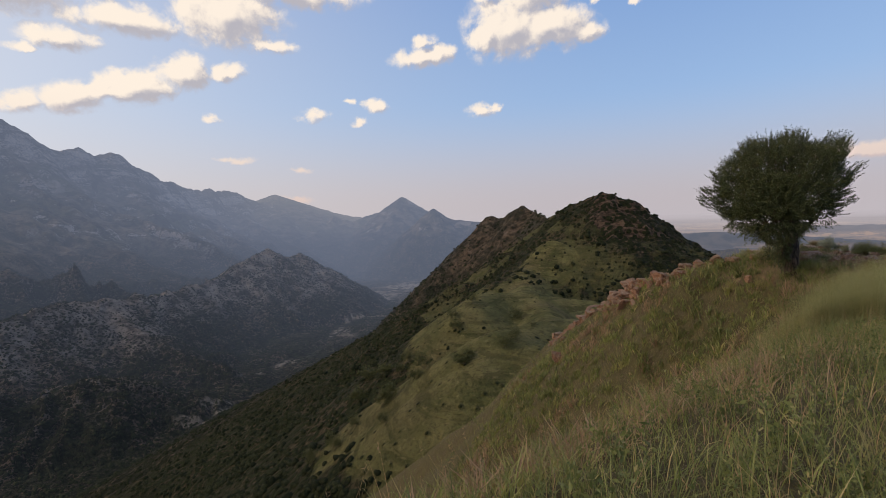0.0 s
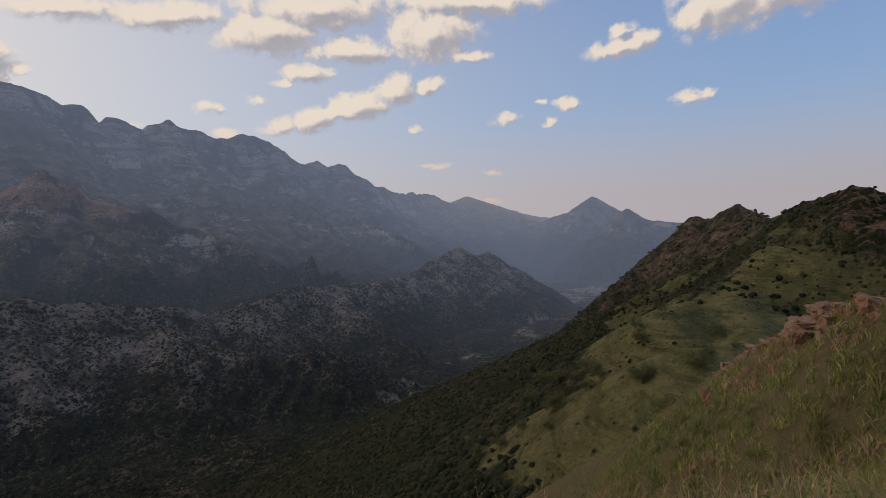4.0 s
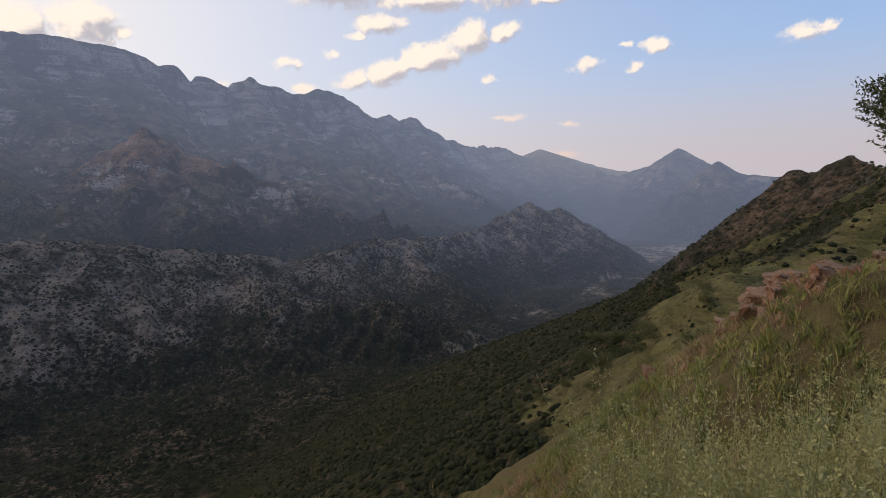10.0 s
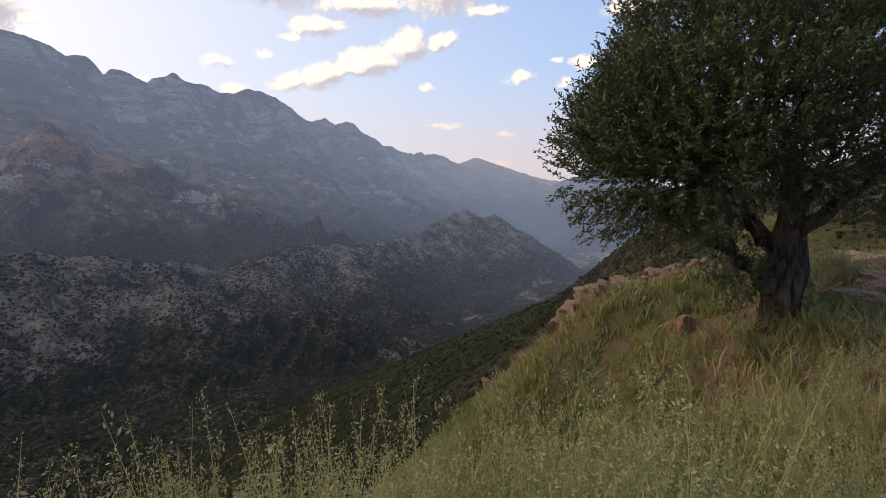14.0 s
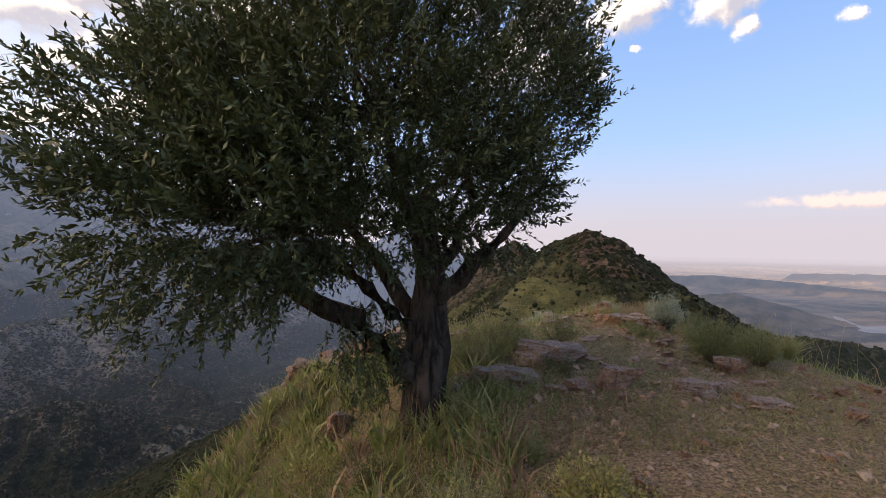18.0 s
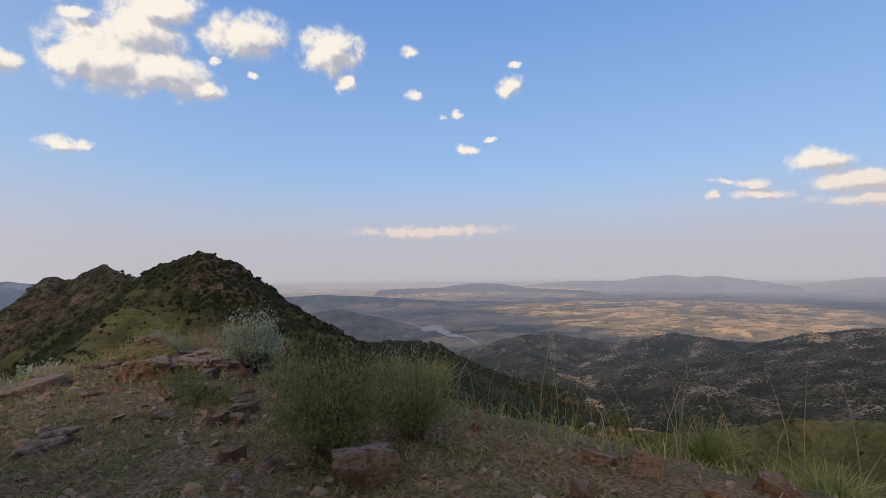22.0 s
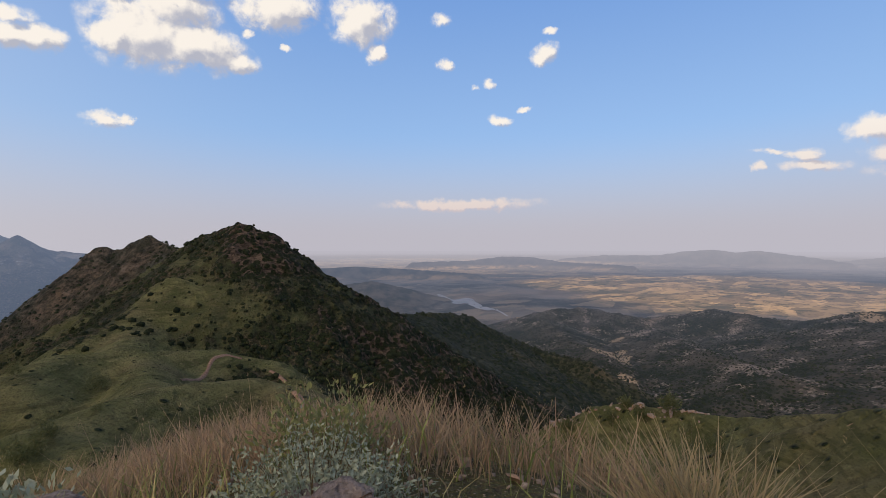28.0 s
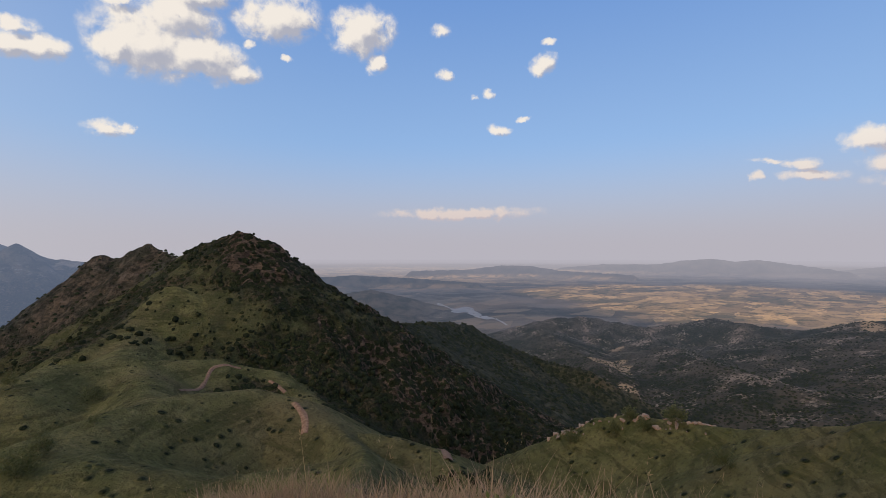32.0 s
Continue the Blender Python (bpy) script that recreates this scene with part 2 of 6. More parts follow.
# ---- materials ----
class Nodes:
    """A small builder for one node material."""

    def __init__(self, name, rough=0.9, spec=0.2):
        self.m = bpy.data.materials.new(name)
        self.m.use_nodes = True
        self.t = self.m.node_tree
        self.t.nodes.clear()
        self.out = self.t.nodes.new("ShaderNodeOutputMaterial")
        self.p = self.t.nodes.new("ShaderNodeBsdfPrincipled")
        self.p.inputs["Roughness"].default_value = rough
        self.p.inputs["Specular IOR Level"].default_value = spec
        self.t.links.new(self.p.outputs[0], self.out.inputs[0])
        self.geo = self.t.nodes.new("ShaderNodeNewGeometry")
        self.pos = self.geo.outputs["Position"]

    def link(self, v, socket):
        if isinstance(v, (int, float)):
            socket.default_value = v
        elif isinstance(v, tuple):
            socket.default_value = (*v, 1) if len(socket.default_value) == 4 else v
        else:
            self.t.links.new(v, socket)

    def local(self):
        n = self.t.nodes.new("ShaderNodeTexCoord")
        return n.outputs["Object"]

    def noise(self, scale, detail=3.0, rough=0.55, vec=None, stretch=None, distortion=0.0, tilt=0.0):
        v = vec or self.pos
        if stretch:
            mp = self.t.nodes.new("ShaderNodeMapping")
            mp.inputs["Scale"].default_value = stretch
            mp.inputs["Rotation"].default_value = (tilt, tilt * 0.6, 0)
            self.t.links.new(v, mp.inputs[0])
            v = mp.outputs[0]
        n = self.t.nodes.new("ShaderNodeTexNoise")
        self.t.links.new(v, n.inputs["Vector"])
        n.inputs["Scale"].default_value, n.inputs["Detail"].default_value = scale, detail
        n.inputs["Roughness"].default_value, n.inputs["Distortion"].default_value = rough, distortion
        return n.outputs[0]

    def dots(self, scale, rand=1.0, vec=None):
        n = self.t.nodes.new("ShaderNodeTexVoronoi")
        self.t.links.new(vec or self.pos, n.inputs["Vector"])
        n.inputs["Scale"].default_value, n.inputs["Randomness"].default_value = scale, rand
        return n.outputs["Distance"]

    def math(self, op, a, b=0.0, clamp=False):
        n = self.t.nodes.new("ShaderNodeMath")
        n.operation, n.use_clamp = op, clamp
        self.link(a, n.inputs[0])
        self.link(b, n.inputs[1])
        return n.outputs[0]

    def ramp(self, v, lo, hi, a=0.0, b=1.0):
        n = self.t.nodes.new("ShaderNodeMapRange")
        n.interpolation_type = "SMOOTHSTEP"
        for s, x in zip(n.inputs, (v, lo, hi, a, b)):
            self.link(x, s)
        return n.outputs[0]

    def mix(self, fac, a, b):
        n = self.t.nodes.new("ShaderNodeMix")
        n.data_type = "RGBA"
        self.link(fac, n.inputs[0])
        self.link(a, n.inputs[6])
        self.link(b, n.inputs[7])
        return n.outputs[2]

    def axis(self, v, i):
        n = self.t.nodes.new("ShaderNodeSeparateXYZ")
        self.t.links.new(v, n.inputs[0])
        return n.outputs[i]

    def attribute(self, name):
        n = self.t.nodes.new("ShaderNodeAttribute")
        n.attribute_name = name
        return n.outputs["Fac"]

    def random(self):
        return self.t.nodes.new("ShaderNodeObjectInfo").outputs["Random"]

    def island(self):
        return self.geo.outputs["Random Per Island"]

    def bump(self, height, strength, dist):
        n = self.t.nodes.new("ShaderNodeBump")
        n.inputs["Strength"].default_value, n.inputs["Distance"].default_value = strength, dist
        self.t.links.new(height, n.inputs["Height"])
        self.t.links.new(n.outputs[0], self.p.inputs["Normal"])

    def base(self, colour):
        self.link(colour, self.p.inputs["Base Color"])
        return self

    def leafy(self, colour, amount=0.35):
        """Thin leaves let some light through."""
        self.base(colour)
        tr = self.t.nodes.new("ShaderNodeBsdfTranslucent")
        self.link(colour, tr.inputs[0])
        mx = self.t.nodes.new("ShaderNodeMixShader")
        mx.inputs[0].default_value = amount
        self.t.links.new(self.p.outputs[0], mx.inputs[1])
        self.t.links.new(tr.outputs[0], mx.inputs[2])
        self.t.links.new(mx.outputs[0], self.out.inputs[0])
        return self

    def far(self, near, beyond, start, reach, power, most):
        """Distant backdrop: haze painted as emission that grows with distance, bluish first, dusty at the horizon."""
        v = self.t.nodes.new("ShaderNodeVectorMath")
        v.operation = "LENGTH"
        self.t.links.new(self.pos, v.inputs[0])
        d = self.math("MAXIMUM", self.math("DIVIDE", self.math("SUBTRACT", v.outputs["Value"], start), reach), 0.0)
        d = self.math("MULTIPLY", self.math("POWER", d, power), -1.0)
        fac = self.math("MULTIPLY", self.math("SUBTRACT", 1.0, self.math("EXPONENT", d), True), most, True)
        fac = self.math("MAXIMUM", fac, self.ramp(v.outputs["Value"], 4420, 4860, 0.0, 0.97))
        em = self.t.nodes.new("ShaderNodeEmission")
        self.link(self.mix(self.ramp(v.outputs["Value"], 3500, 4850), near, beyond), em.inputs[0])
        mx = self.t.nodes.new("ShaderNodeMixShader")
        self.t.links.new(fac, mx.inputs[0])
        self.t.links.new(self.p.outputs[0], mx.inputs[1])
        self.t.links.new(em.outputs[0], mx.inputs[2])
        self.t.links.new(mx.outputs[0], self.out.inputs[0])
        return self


# ---- the land ----
EYE = Vector((16.0, 13.0, 1.3))


def spot(az, el, d):
    """A place seen from the middle of the walk: degrees to the right of north, degrees up, metres away."""
    a, e = radians(az), radians(el)
    return (EYE.x + d * math.sin(a), EYE.y + d * math.cos(a), EYE.z + d * math.tan(e))


def vnoise(x, y, seed=0):
    i, j = np.floor(x).astype(np.int64), np.floor(y).astype(np.int64)
    fx, fy = x - i, y - j
    fx, fy = fx * fx * (3 - 2 * fx), fy * fy * (3 - 2 * fy)

    def h(a, b):
        k = (a * 374761393 + b * 668265263 + seed * 974634777) & 0xFFFFFFFF
        k = ((k ^ (k >> 13)) * 1274126177) & 0xFFFFFFFF
        return ((k ^ (k >> 16)) & 0xFFFF) / 65535.0

    return (h(i, j) * (1 - fx) + h(i + 1, j) * fx) * (1 - fy) + (h(i, j + 1) * (1 - fx) + h(i + 1, j + 1) * fx) * fy


def fbm(x, y, size, octaves=4, seed=0, ridged=False):
    """Noise in -1..1, of features about size metres."""
    total, amp, norm, f = 0.0, 1.0, 0.0, 1.0 / size
    for o in range(octaves):
        v = vnoise(x * f + 17.3 * o, y * f - 9.1 * o, seed + o)
        v = 1 - abs(2 * v - 1) * 2 if ridged else 2 * v - 1
        total, norm, amp, f = total + amp * v, norm + amp, amp * 0.5, f * 2.03
    return total / norm


RIDGES = []


def ridge(slope, crest, rough=0.0, size=100.0, cliff=0.0, kind=0.0):
    """A ridge whose crest runs through the given places and falls off at slope to both sides. cliff: how much steeper it is near the top; kind: 1 pale limestone, 2 red rock, 3 dark scrub."""
    RIDGES.append((slope, [Vector(p) for p in crest], rough, size, cliff, kind))


def ridge_height(x, y, z, slope, crest, rough, size, cliff):
    """The height of one ridge; its broken detail is worked out only where it can stand above z."""
    best, top_z = np.full(x.shape, -1e5), max(p.z for p in crest)
    for p, q in zip(crest[:-1], crest[1:]):
        dx, dy = q.x - p.x, q.y - p.y
        s = np.clip(((x - p.x) * dx + (y - p.y) * dy) / (dx * dx + dy * dy), 0, 1)
        d = np.hypot(x - p.x - s * dx, y - p.y - s * dy)
        top = p.z + s * (q.z - p.z)
        blunt = 7.0 if rough == 0.9 else size * 0.10
        d = np.hypot(d, blunt) - blunt
        best = np.maximum(best, top - slope * d - cliff * (1 - np.exp(-d / (size * 0.5))))
    if rough:
        near = best > z - 1.5 * rough - 12
        u, v, h = x[near], y[near], best[near]
        depth = np.clip(1 - np.exp((h - top_z) / (size * 1.2)), 0.10, 1)
        h = h + rough * 0.45 * depth * fbm(u, v, size, 6, len(crest), True) + rough * (0.09 + 0.20 * depth) * fbm(u, v, size * 0.3, 4, 5) + rough * 0.11 * (fbm(u, v, size * 0.17, 3, 9) + 0.4 * fbm(u, v, size * 0.5, 2, 13))
        if rough > 3:
            # spurs and gullies running down from the crest
            run = Vector((crest[-1].x - crest[0].x, crest[-1].y - crest[0].y)).normalized()
            along, down = u * run.x + v * run.y, u * -run.y + v * run.x
            along = along + size * 0.35 * fbm(u, v, size * 1.1, 3, 27)
            down = down + size * 0.5 * fbm(u, v, size * 1.6, 2, 28)
            fall = np.clip(depth * 1.25 - 0.16, 0, 1)
            h = h + rough * 0.75 * fall * fbm(along, down * 0.22, size * 0.8, 5, 31, True)
        best[near] = h
    return best


def near_top(x, y):
    """The hilltop that is walked on: level along the path, rounding off to the valley and to the nose in the north-east."""
    s, e = (x - 15) * -0.6 + (y - 12) * 0.8, (x - 15) * 0.8 + (y - 12) * 0.6

    def fall(d, k, steep):
        d = np.maximum(d, 0)
        turn = steep / (2 * k)
        return np.where(d < turn, k * d * d, k * turn * turn + steep * (d - turn))

    w = np.clip((e + 5) / 9, 0, 1)
    w = w * w * (3 - 2 * w)
    west = fall(s + 2.2, 0.115, 0.95) * (1 - w) + fall(s - 3, 0.042, 0.85) * w
    z = -west - fall(e - 8, 0.025, 0.45) - fall(x - 19.5, 0.19, 0.62) - fall(-s - 10, 0.012, 0.4) - fall(-e - 24, 0.01, 0.3)
    z = z + np.clip((-e - 8) * 0.058, 0, 1.0)
    z = z + 0.20 * np.exp(-((x - 18.5) ** 2 + (y - 22.0) ** 2) / 5.0)
    z = np.where(z < -190, -190 + (z + 190) * 0.55, z)
    bumps = np.clip(-z, 0.35, 6)
    return z + 0.09 * np.clip((-e - 4) / 3, 0, 1) * fbm(x, y, 1.4, 3, 19) + 0.05 * fbm(x, y, 0.7, 3, 3) + 0.10 * bumps * fbm(x, y, 5.0, 4, 8) + np.clip(-z - 6, 0, 60) * 0.05 * fbm(x, y, 40.0, 5, 12)


STREAM = ((-360, 250), (-381, 466), (-385, 619), (-381, 756), (-380, 860), (-352, 954), (-364, 1155), (-314, 1466), (-240, 1900), (-209, 2268), (-76, 2506))


def stream(x, y):
    """How far a place lies from the stream on the valley floor."""
    x = x + 48 * fbm(x, y, 120.0, 3, 44)
    away = np.full(np.shape(x), 9e3)
    for (ax, ay), (bx, by) in zip(STREAM[:-1], STREAM[1:]):
        s = np.clip(((x - ax) * (bx - ax) + (y - ay) * (by - ay)) / ((bx - ax) ** 2 + (by - ay) ** 2), 0, 1)
        away = np.minimum(away, np.hypot(x - ax - s * (bx - ax), y - ay - s * (by - ay)))
    return away


def true_distance(r):
    """The plain is drawn together towards the horizon: how far off a place on it really lies."""
    t = np.clip((r - 1500) / 3330, 0, 0.9999)
    return np.where(r < 1500, r, 1500 - 4800 * np.log(1 - t * 0.9964))


def plain_level(x, y):
    """The low land: the valley in the west, and in the east the wide plain, drawn together towards the horizon."""
    dx, dy = x - EYE.x, y - EYE.y
    r, az = np.hypot(dx, dy), np.degrees(np.arctan2(dx, dy))
    real = true_distance(r)
    east = -420 * np.minimum(1, r / np.maximum(real, 1)) + np.where(r > 2200, 1, 0) * (real / 30000) * 14
    west = -330 + np.clip((r - 900) / 2000, 0, 1) * -40 + 20 * np.sin(dx / 240)
    w = np.clip((az - 1) / 13, 0, 1) * (az < 150)
    low = west * (1 - w) + east * w
    low = low - 14 * np.exp(-((stream(x, y) / 30) ** 2)) * np.clip((1900 - r) / 500, 0, 1)
    return low + fbm(x, y, 260.0, 5, 21) * 14 * np.clip(r / 700, 0, 1) * np.clip(r / np.maximum(real, 1) * 1.3, 0.12, 1) * np.where(w < 0.5, np.clip(stream(x, y) / 90, 0.1, 1), 1)


# the great western range, its crest running from beside the walk to the far north
ridge(0.44, [spot(-125, 11, 2500), spot(-100, 13, 2800), spot(-80, 13.4, 3000), spot(-69.4, 13.6, 3100), spot(-63.5, 13.5, 3150), spot(-62, 13.2, 3150), spot(-60.6, 12.9, 3150), spot(-59.3, 12.0, 3150), spot(-58, 12.1, 3150), spot(-57.2, 10.4, 3150), spot(-56.4, 10.5, 3150), spot(-55.8, 11.1, 3150), spot(-55, 11.0, 3150), spot(-53, 9.9, 3150), spot(-52.3, 10.5, 3150), spot(-50.7, 11.3, 3150), spot(-49.9, 10.6, 3152), spot(-48.1, 10.3, 3190), spot(-46.4, 10.2, 3227), spot(-45.1, 10.0, 3255), spot(-43.4, 10.3, 3291), spot(-41.4, 9.4, 3326), spot(-39.6, 8.5, 3363), spot(-36.9, 7.3, 3452), spot(-35.6, 7.4, 3485), spot(-34.3, 6.6, 3517), spot(-33, 7.0, 3550), spot(-30.8, 5.3, 3660), spot(-28.8, 4.2, 3760), spot(-27.8, 4.4, 3810), spot(-26.3, 3.4, 3885),
             spot(-24, 3.6, 4000), spot(-20.6, 2.3, 4200), spot(-16, 0.5, 4300)],
      110, 380, 300)
# the red-topped buttress in front of it
ridge(0.70, [spot(-82, 3.0, 2350), spot(-74, 3.2, 2300), spot(-70.7, 2.5, 2280), spot(-68.3, 0.6, 2260), spot(-65.7, 1.6, 2230), spot(-63.2, 4.6, 2180), spot(-61.4, 6.0, 2150), spot(-59.9, 5.1, 2140), spot(-56, 2.5, 2080), spot(-50.1, 0.0, 1980), spot(-42.9, -3.9, 1880), spot(-34.2, -6.4, 1820)], 72, 140, 40, 2)
# spurs of the range further up the valley
ridge(0.55, [spot(-43, 4.0, 2900), spot(-41, 0.5, 2600), spot(-38, -3.0, 2350), spot(-34, -6.0, 2150)], 80, 200, 15)
ridge(0.55, [spot(-31, 3.5, 3300), spot(-29, 0.0, 3000), spot(-26, -3.2, 2750), spot(-22, -6.0, 2600)], 80, 200, 15)
ridge(0.50, [spot(-22, 1.6, 4000), spot(-19, -1.2, 3700), spot(-15, -4.0, 3400), spot(-11, -6.8, 3200)], 70, 200, 10)
# far mountains at the head of the valley
ridge(0.42, [spot(-21, 1.8, 4500), spot(-17.4, 3.1, 4600), spot(-13.8, 1.8, 4650), spot(-9.9, 0.5, 4700), spot(-5, -0.4, 4700), spot(4, -0.9, 4700)], 24, 190)
ridge(0.72, [spot(-14, -1.5, 4100), spot(-10.8, 0.2, 4100), spot(-8.6, -0.4, 4050), spot(-6.5, 0.35, 4050), spot(-4.1, 0.95, 4000), spot(-3.1, 1.9, 3950), spot(-2.55, 2.5, 3950), spot(-1.9, 2.0, 3950), spot(-1.3, 1.5, 3950), spot(0.5, 0.2, 3950), spot(2, -0.6, 3950), spot(6, -1.6, 3900)], 34, 170)
ridge(0.85, [spot(-4, -3.6, 3380), spot(-1.2, -1.3, 3370), spot(0.6, 0.2, 3350), spot(1.2, 0.95, 3350), spot(1.7, 0.6, 3350), spot(2.65, -0.1, 3350), spot(4.0, -0.6, 3340), spot(6.6, -0.85, 3300), spot(12, -2, 3200)], 26, 130)
# the grey limestone ridge across the valley
ridge(0.62, [spot(-95, -2.5, 1250), spot(-71.8, -4.7, 1220), spot(-67.1, -5.4, 1210), spot(-57.2, -7.5, 1220), spot(-53.9, -8.35, 1230), spot(-48.6, -9.3, 1250), spot(-43.4, -8.55, 1300), spot(-37.3, -7.35, 1420), spot(-31, -7.65, 1530), spot(-25.3, -6.7, 1720), spot(-21.8, -4.6, 1850), spot(-18.9, -3.25, 1950), spot(-17.3, -4.7, 1960), spot(-15.3, -4.0, 2000), spot(-12.3, -6.1, 2050), spot(-10, -8.6, 2050)], 21, 75, 10, 1)
ridge(0.50, [spot(-56, -8.6, 1230), spot(-52, -11.6, 1090), spot(-46.6, -14.4, 1040), spot(-41.3, -15.6, 1020), spot(-36.4, -14.9, 1010), spot(-32.9, -16.6, 990), spot(-29.4, -19.4, 960)], 26, 60, 6, 1)
ridge(0.55, [spot(-35, -8.0, 1430), spot(-32, -11.0, 1300), spot(-28, -14.5, 1200), spot(-24, -17.0, 1120)], 22, 60, 4, 1)
# the rocky hill along the ridge and its two knobs
ridge(0.95, [spot(5.6, -2.0, 840), spot(6.65, -0.9, 820), spot(7.2, -0.14, 800), spot(7.8, -0.1, 795), spot(8.45, -0.6, 790), spot(9.5, -0.45, 780), spot(9.95, 0.25, 775), spot(11.4, 1.05, 760), spot(12.8, 0.15, 740), spot(14.2, -0.8, 650)], 8, 40, 8, 3)
ridge(0.66, [spot(13.6, -1.1, 560), spot(14.26, -0.85, 430), spot(14.9, -0.3, 400), spot(16.0, 0.7, 375), spot(17.1, 1.05, 360), spot(18.5, 1.75, 345), spot(20.1, 2.1, 333), spot(21.2, 2.25, 330), spot(22.2, 1.75, 329), spot(23.9, 0.65, 330), spot(25.7, -0.75, 336), spot(27.0, -1.95, 340), spot(27.9, -3.2, 344), spot(29.2, -4.9, 350), spot(30.8, -6.7, 360), spot(32.5, -7.6, 400)], 10, 26, 9, 3)
ridge(0.50, [spot(30.5, -7.0, 360), spot(35, -8.6, 480), spot(39, -8.5, 640), spot(43.5, -8.5, 790), spot(47, -8.9, 880), spot(49, -10.2, 900), spot(52.5, -12.0, 900), spot(61, -13.9, 860)], 9, 60, 6, 3)
# left flank of that hill: a long scrub slope down to the stream
ridge(0.50, [spot(3.5, -8.5, 640), spot(-2, -13.0, 600), spot(-8, -19.0, 560)], 7, 45, 0, 3)
ridge(0.55, [spot(15, -0.6, 430), spot(12, -4.0, 410), spot(9, -7.6, 340), spot(5, -11.5, 330)], 4, 30, 0, 3)
# the green saddle that joins it to the hilltop, with its footpath
ridge(1.0, [(20.5, 26, -1.9), (30, 42, -11.5), (52, 71, -27.1), (69, 96, -36.7), (77, 120, -41.1)], 0.8, 14)
ridge(0.72, [(14, 112, -36.0), (21, 126, -31.1), (37, 140, -32.2), (52, 147, -33.8), (67, 148, -35.6), (75, 140, -38.0), (77, 120, -41.1)], 0.9, 16)
ridge(0.72, [(60, 88, -34.0), (40, 100, -35.0), (28, 116, -33.0)], 0.9, 16)
ridge(0.75, [(21, 196, -37.8), (24, 209, -36.1), (32, 221, -35.8), (58, 227, -39.9), (84, 229, -43.5), (103, 222, -50.1), (109, 188, -57.4)], 0.9, 16)
ridge(0.75, [(45, 150, -35.0), (50, 185, -40.0), (56, 226, -40.5)], 0.9, 16)
ridge(0.75, [(45, 270, -37.6), (52, 277, -36.2), (64, 285, -33.4), (86, 274, -41.5), (109, 249, -51.5)], 0.9, 18)
ridge(0.75, [(50, 228, -38.0), (58, 255, -38.0), (64, 283, -34.0), (85, 300, -16.0)], 0.9, 18)
ridge(0.55, [(77, 120, -41.1), (86, 110, -42.5), (89, 99, -43.0), (88, 91, -43.6)], 0.6, 14)
# the low crag and grassy spur east of the hilltop
ridge(0.60, [(140, 110, -67.1), (146, 99, -55.0), (150, 90, -49.3), (151, 81, -45.9), (148, 67, -43.2), (143, 52, -40.4), (137, 41, -35.3), (128, 27, -27.9), (110, 5, -20.0), (80, -15, -9.0), (45, -25, -3.0)], 2.2, 16, 2.0)
# the stony brink that runs down into the valley from the foot of the tree
ridge(1.15, [(12.7, 19.2, -0.75), (11.9, 22.9, -2.0), (11.3, 26.2, -3.6), (10.8, 29.5, -5.4), (10.3, 32.8, -7.3), (10.0, 36.0, -10.0)], 0.5, 6)
# hills on the far side of the eastern valley
ridge(0.30, [spot(51, -10.0, 1900), spot(57, -7.7, 1950), spot(62, -7.5, 2000), spot(67, -8.4, 1950), spot(71, -7.6, 1960), spot(74, -6.8, 1980), spot(78, -7.5, 1900), spot(82, -7.5, 1850), spot(86, -6.2, 1800), spot(90.3, -5.4, 1750), spot(97, -4.8, 1700), spot(115, -4.5, 1700)], 16, 120, 8)
ridge(0.28, [spot(68, -9.5, 1750), spot(72, -11.0, 1400), spot(80, -12.8, 1150), spot(86, -13.2, 1120)], 14, 90)
ridge(0.28, [spot(86, -7.0, 1650), spot(90, -9.5, 1300), spot(96, -11.8, 1050)], 14, 90)
ridge(0.30, [spot(56, -9.0, 1800), spot(59, -11.0, 1500), spot(63, -13.0, 1250)], 12, 80)
# the dark hill beside the lake
ridge(0.32, [spot(28, -5.6, 2650), spot(32, -4.75, 2650), spot(35, -4.35, 2650), spot(39.5, -5.4, 2650), spot(44, -6.6, 2650), spot(46.5, -8.2, 2650)], 8, 110, 8)
# low far hills out on the plain
ridge(0.85, [spot(24, -2.9, 3550), spot(33, -2.6, 3550), spot(40, -3.0, 3550), spot(48, -3.6, 3500)], 8, 120)
ridge(0.85, [spot(40, -2.1, 4000), spot(47, -1.9, 4100), spot(51, -1.4, 4150), spot(54.5, -1.45, 4150), spot(58, -2.0, 4100), spot(66, -2.4, 4000)], 8, 130)
ridge(0.75, [spot(58, -1.6, 4400), spot(63, -1.15, 4400), spot(69, -1.1, 4400), spot(71.5, -0.65, 4450), spot(74, -0.45, 4450), spot(76, -0.75, 4450), spot(78, -0.55, 4450), spot(81, -1.0, 4450), spot(85, -1.7, 4350)], 10, 90)
ridge(0.42, [spot(84, -1.6, 4500), spot(90, -0.8, 4550), spot(97, -0.6, 4550), spot(110, -0.7, 4500)], 9, 120)


def ground(x, y, kinds=False):
    x, y = np.asarray(x, float), np.asarray(y, float)
    z = np.maximum(near_top(x, y), plain_level(x, y))
    kind = np.zeros(x.shape)
    for *args, k in RIDGES:
        h = ridge_height(x, y, z, *args)
        kind = np.where(h > z, k, kind)
        z = np.logaddexp(z / 1.6, h / 1.6) * 1.6 if args[2] == 0.9 else np.maximum(z, h)
    return (z, kind) if kinds else z


def rings(lo, hi, step):
    return np.exp(np.arange(math.log(lo), math.log(hi), step))


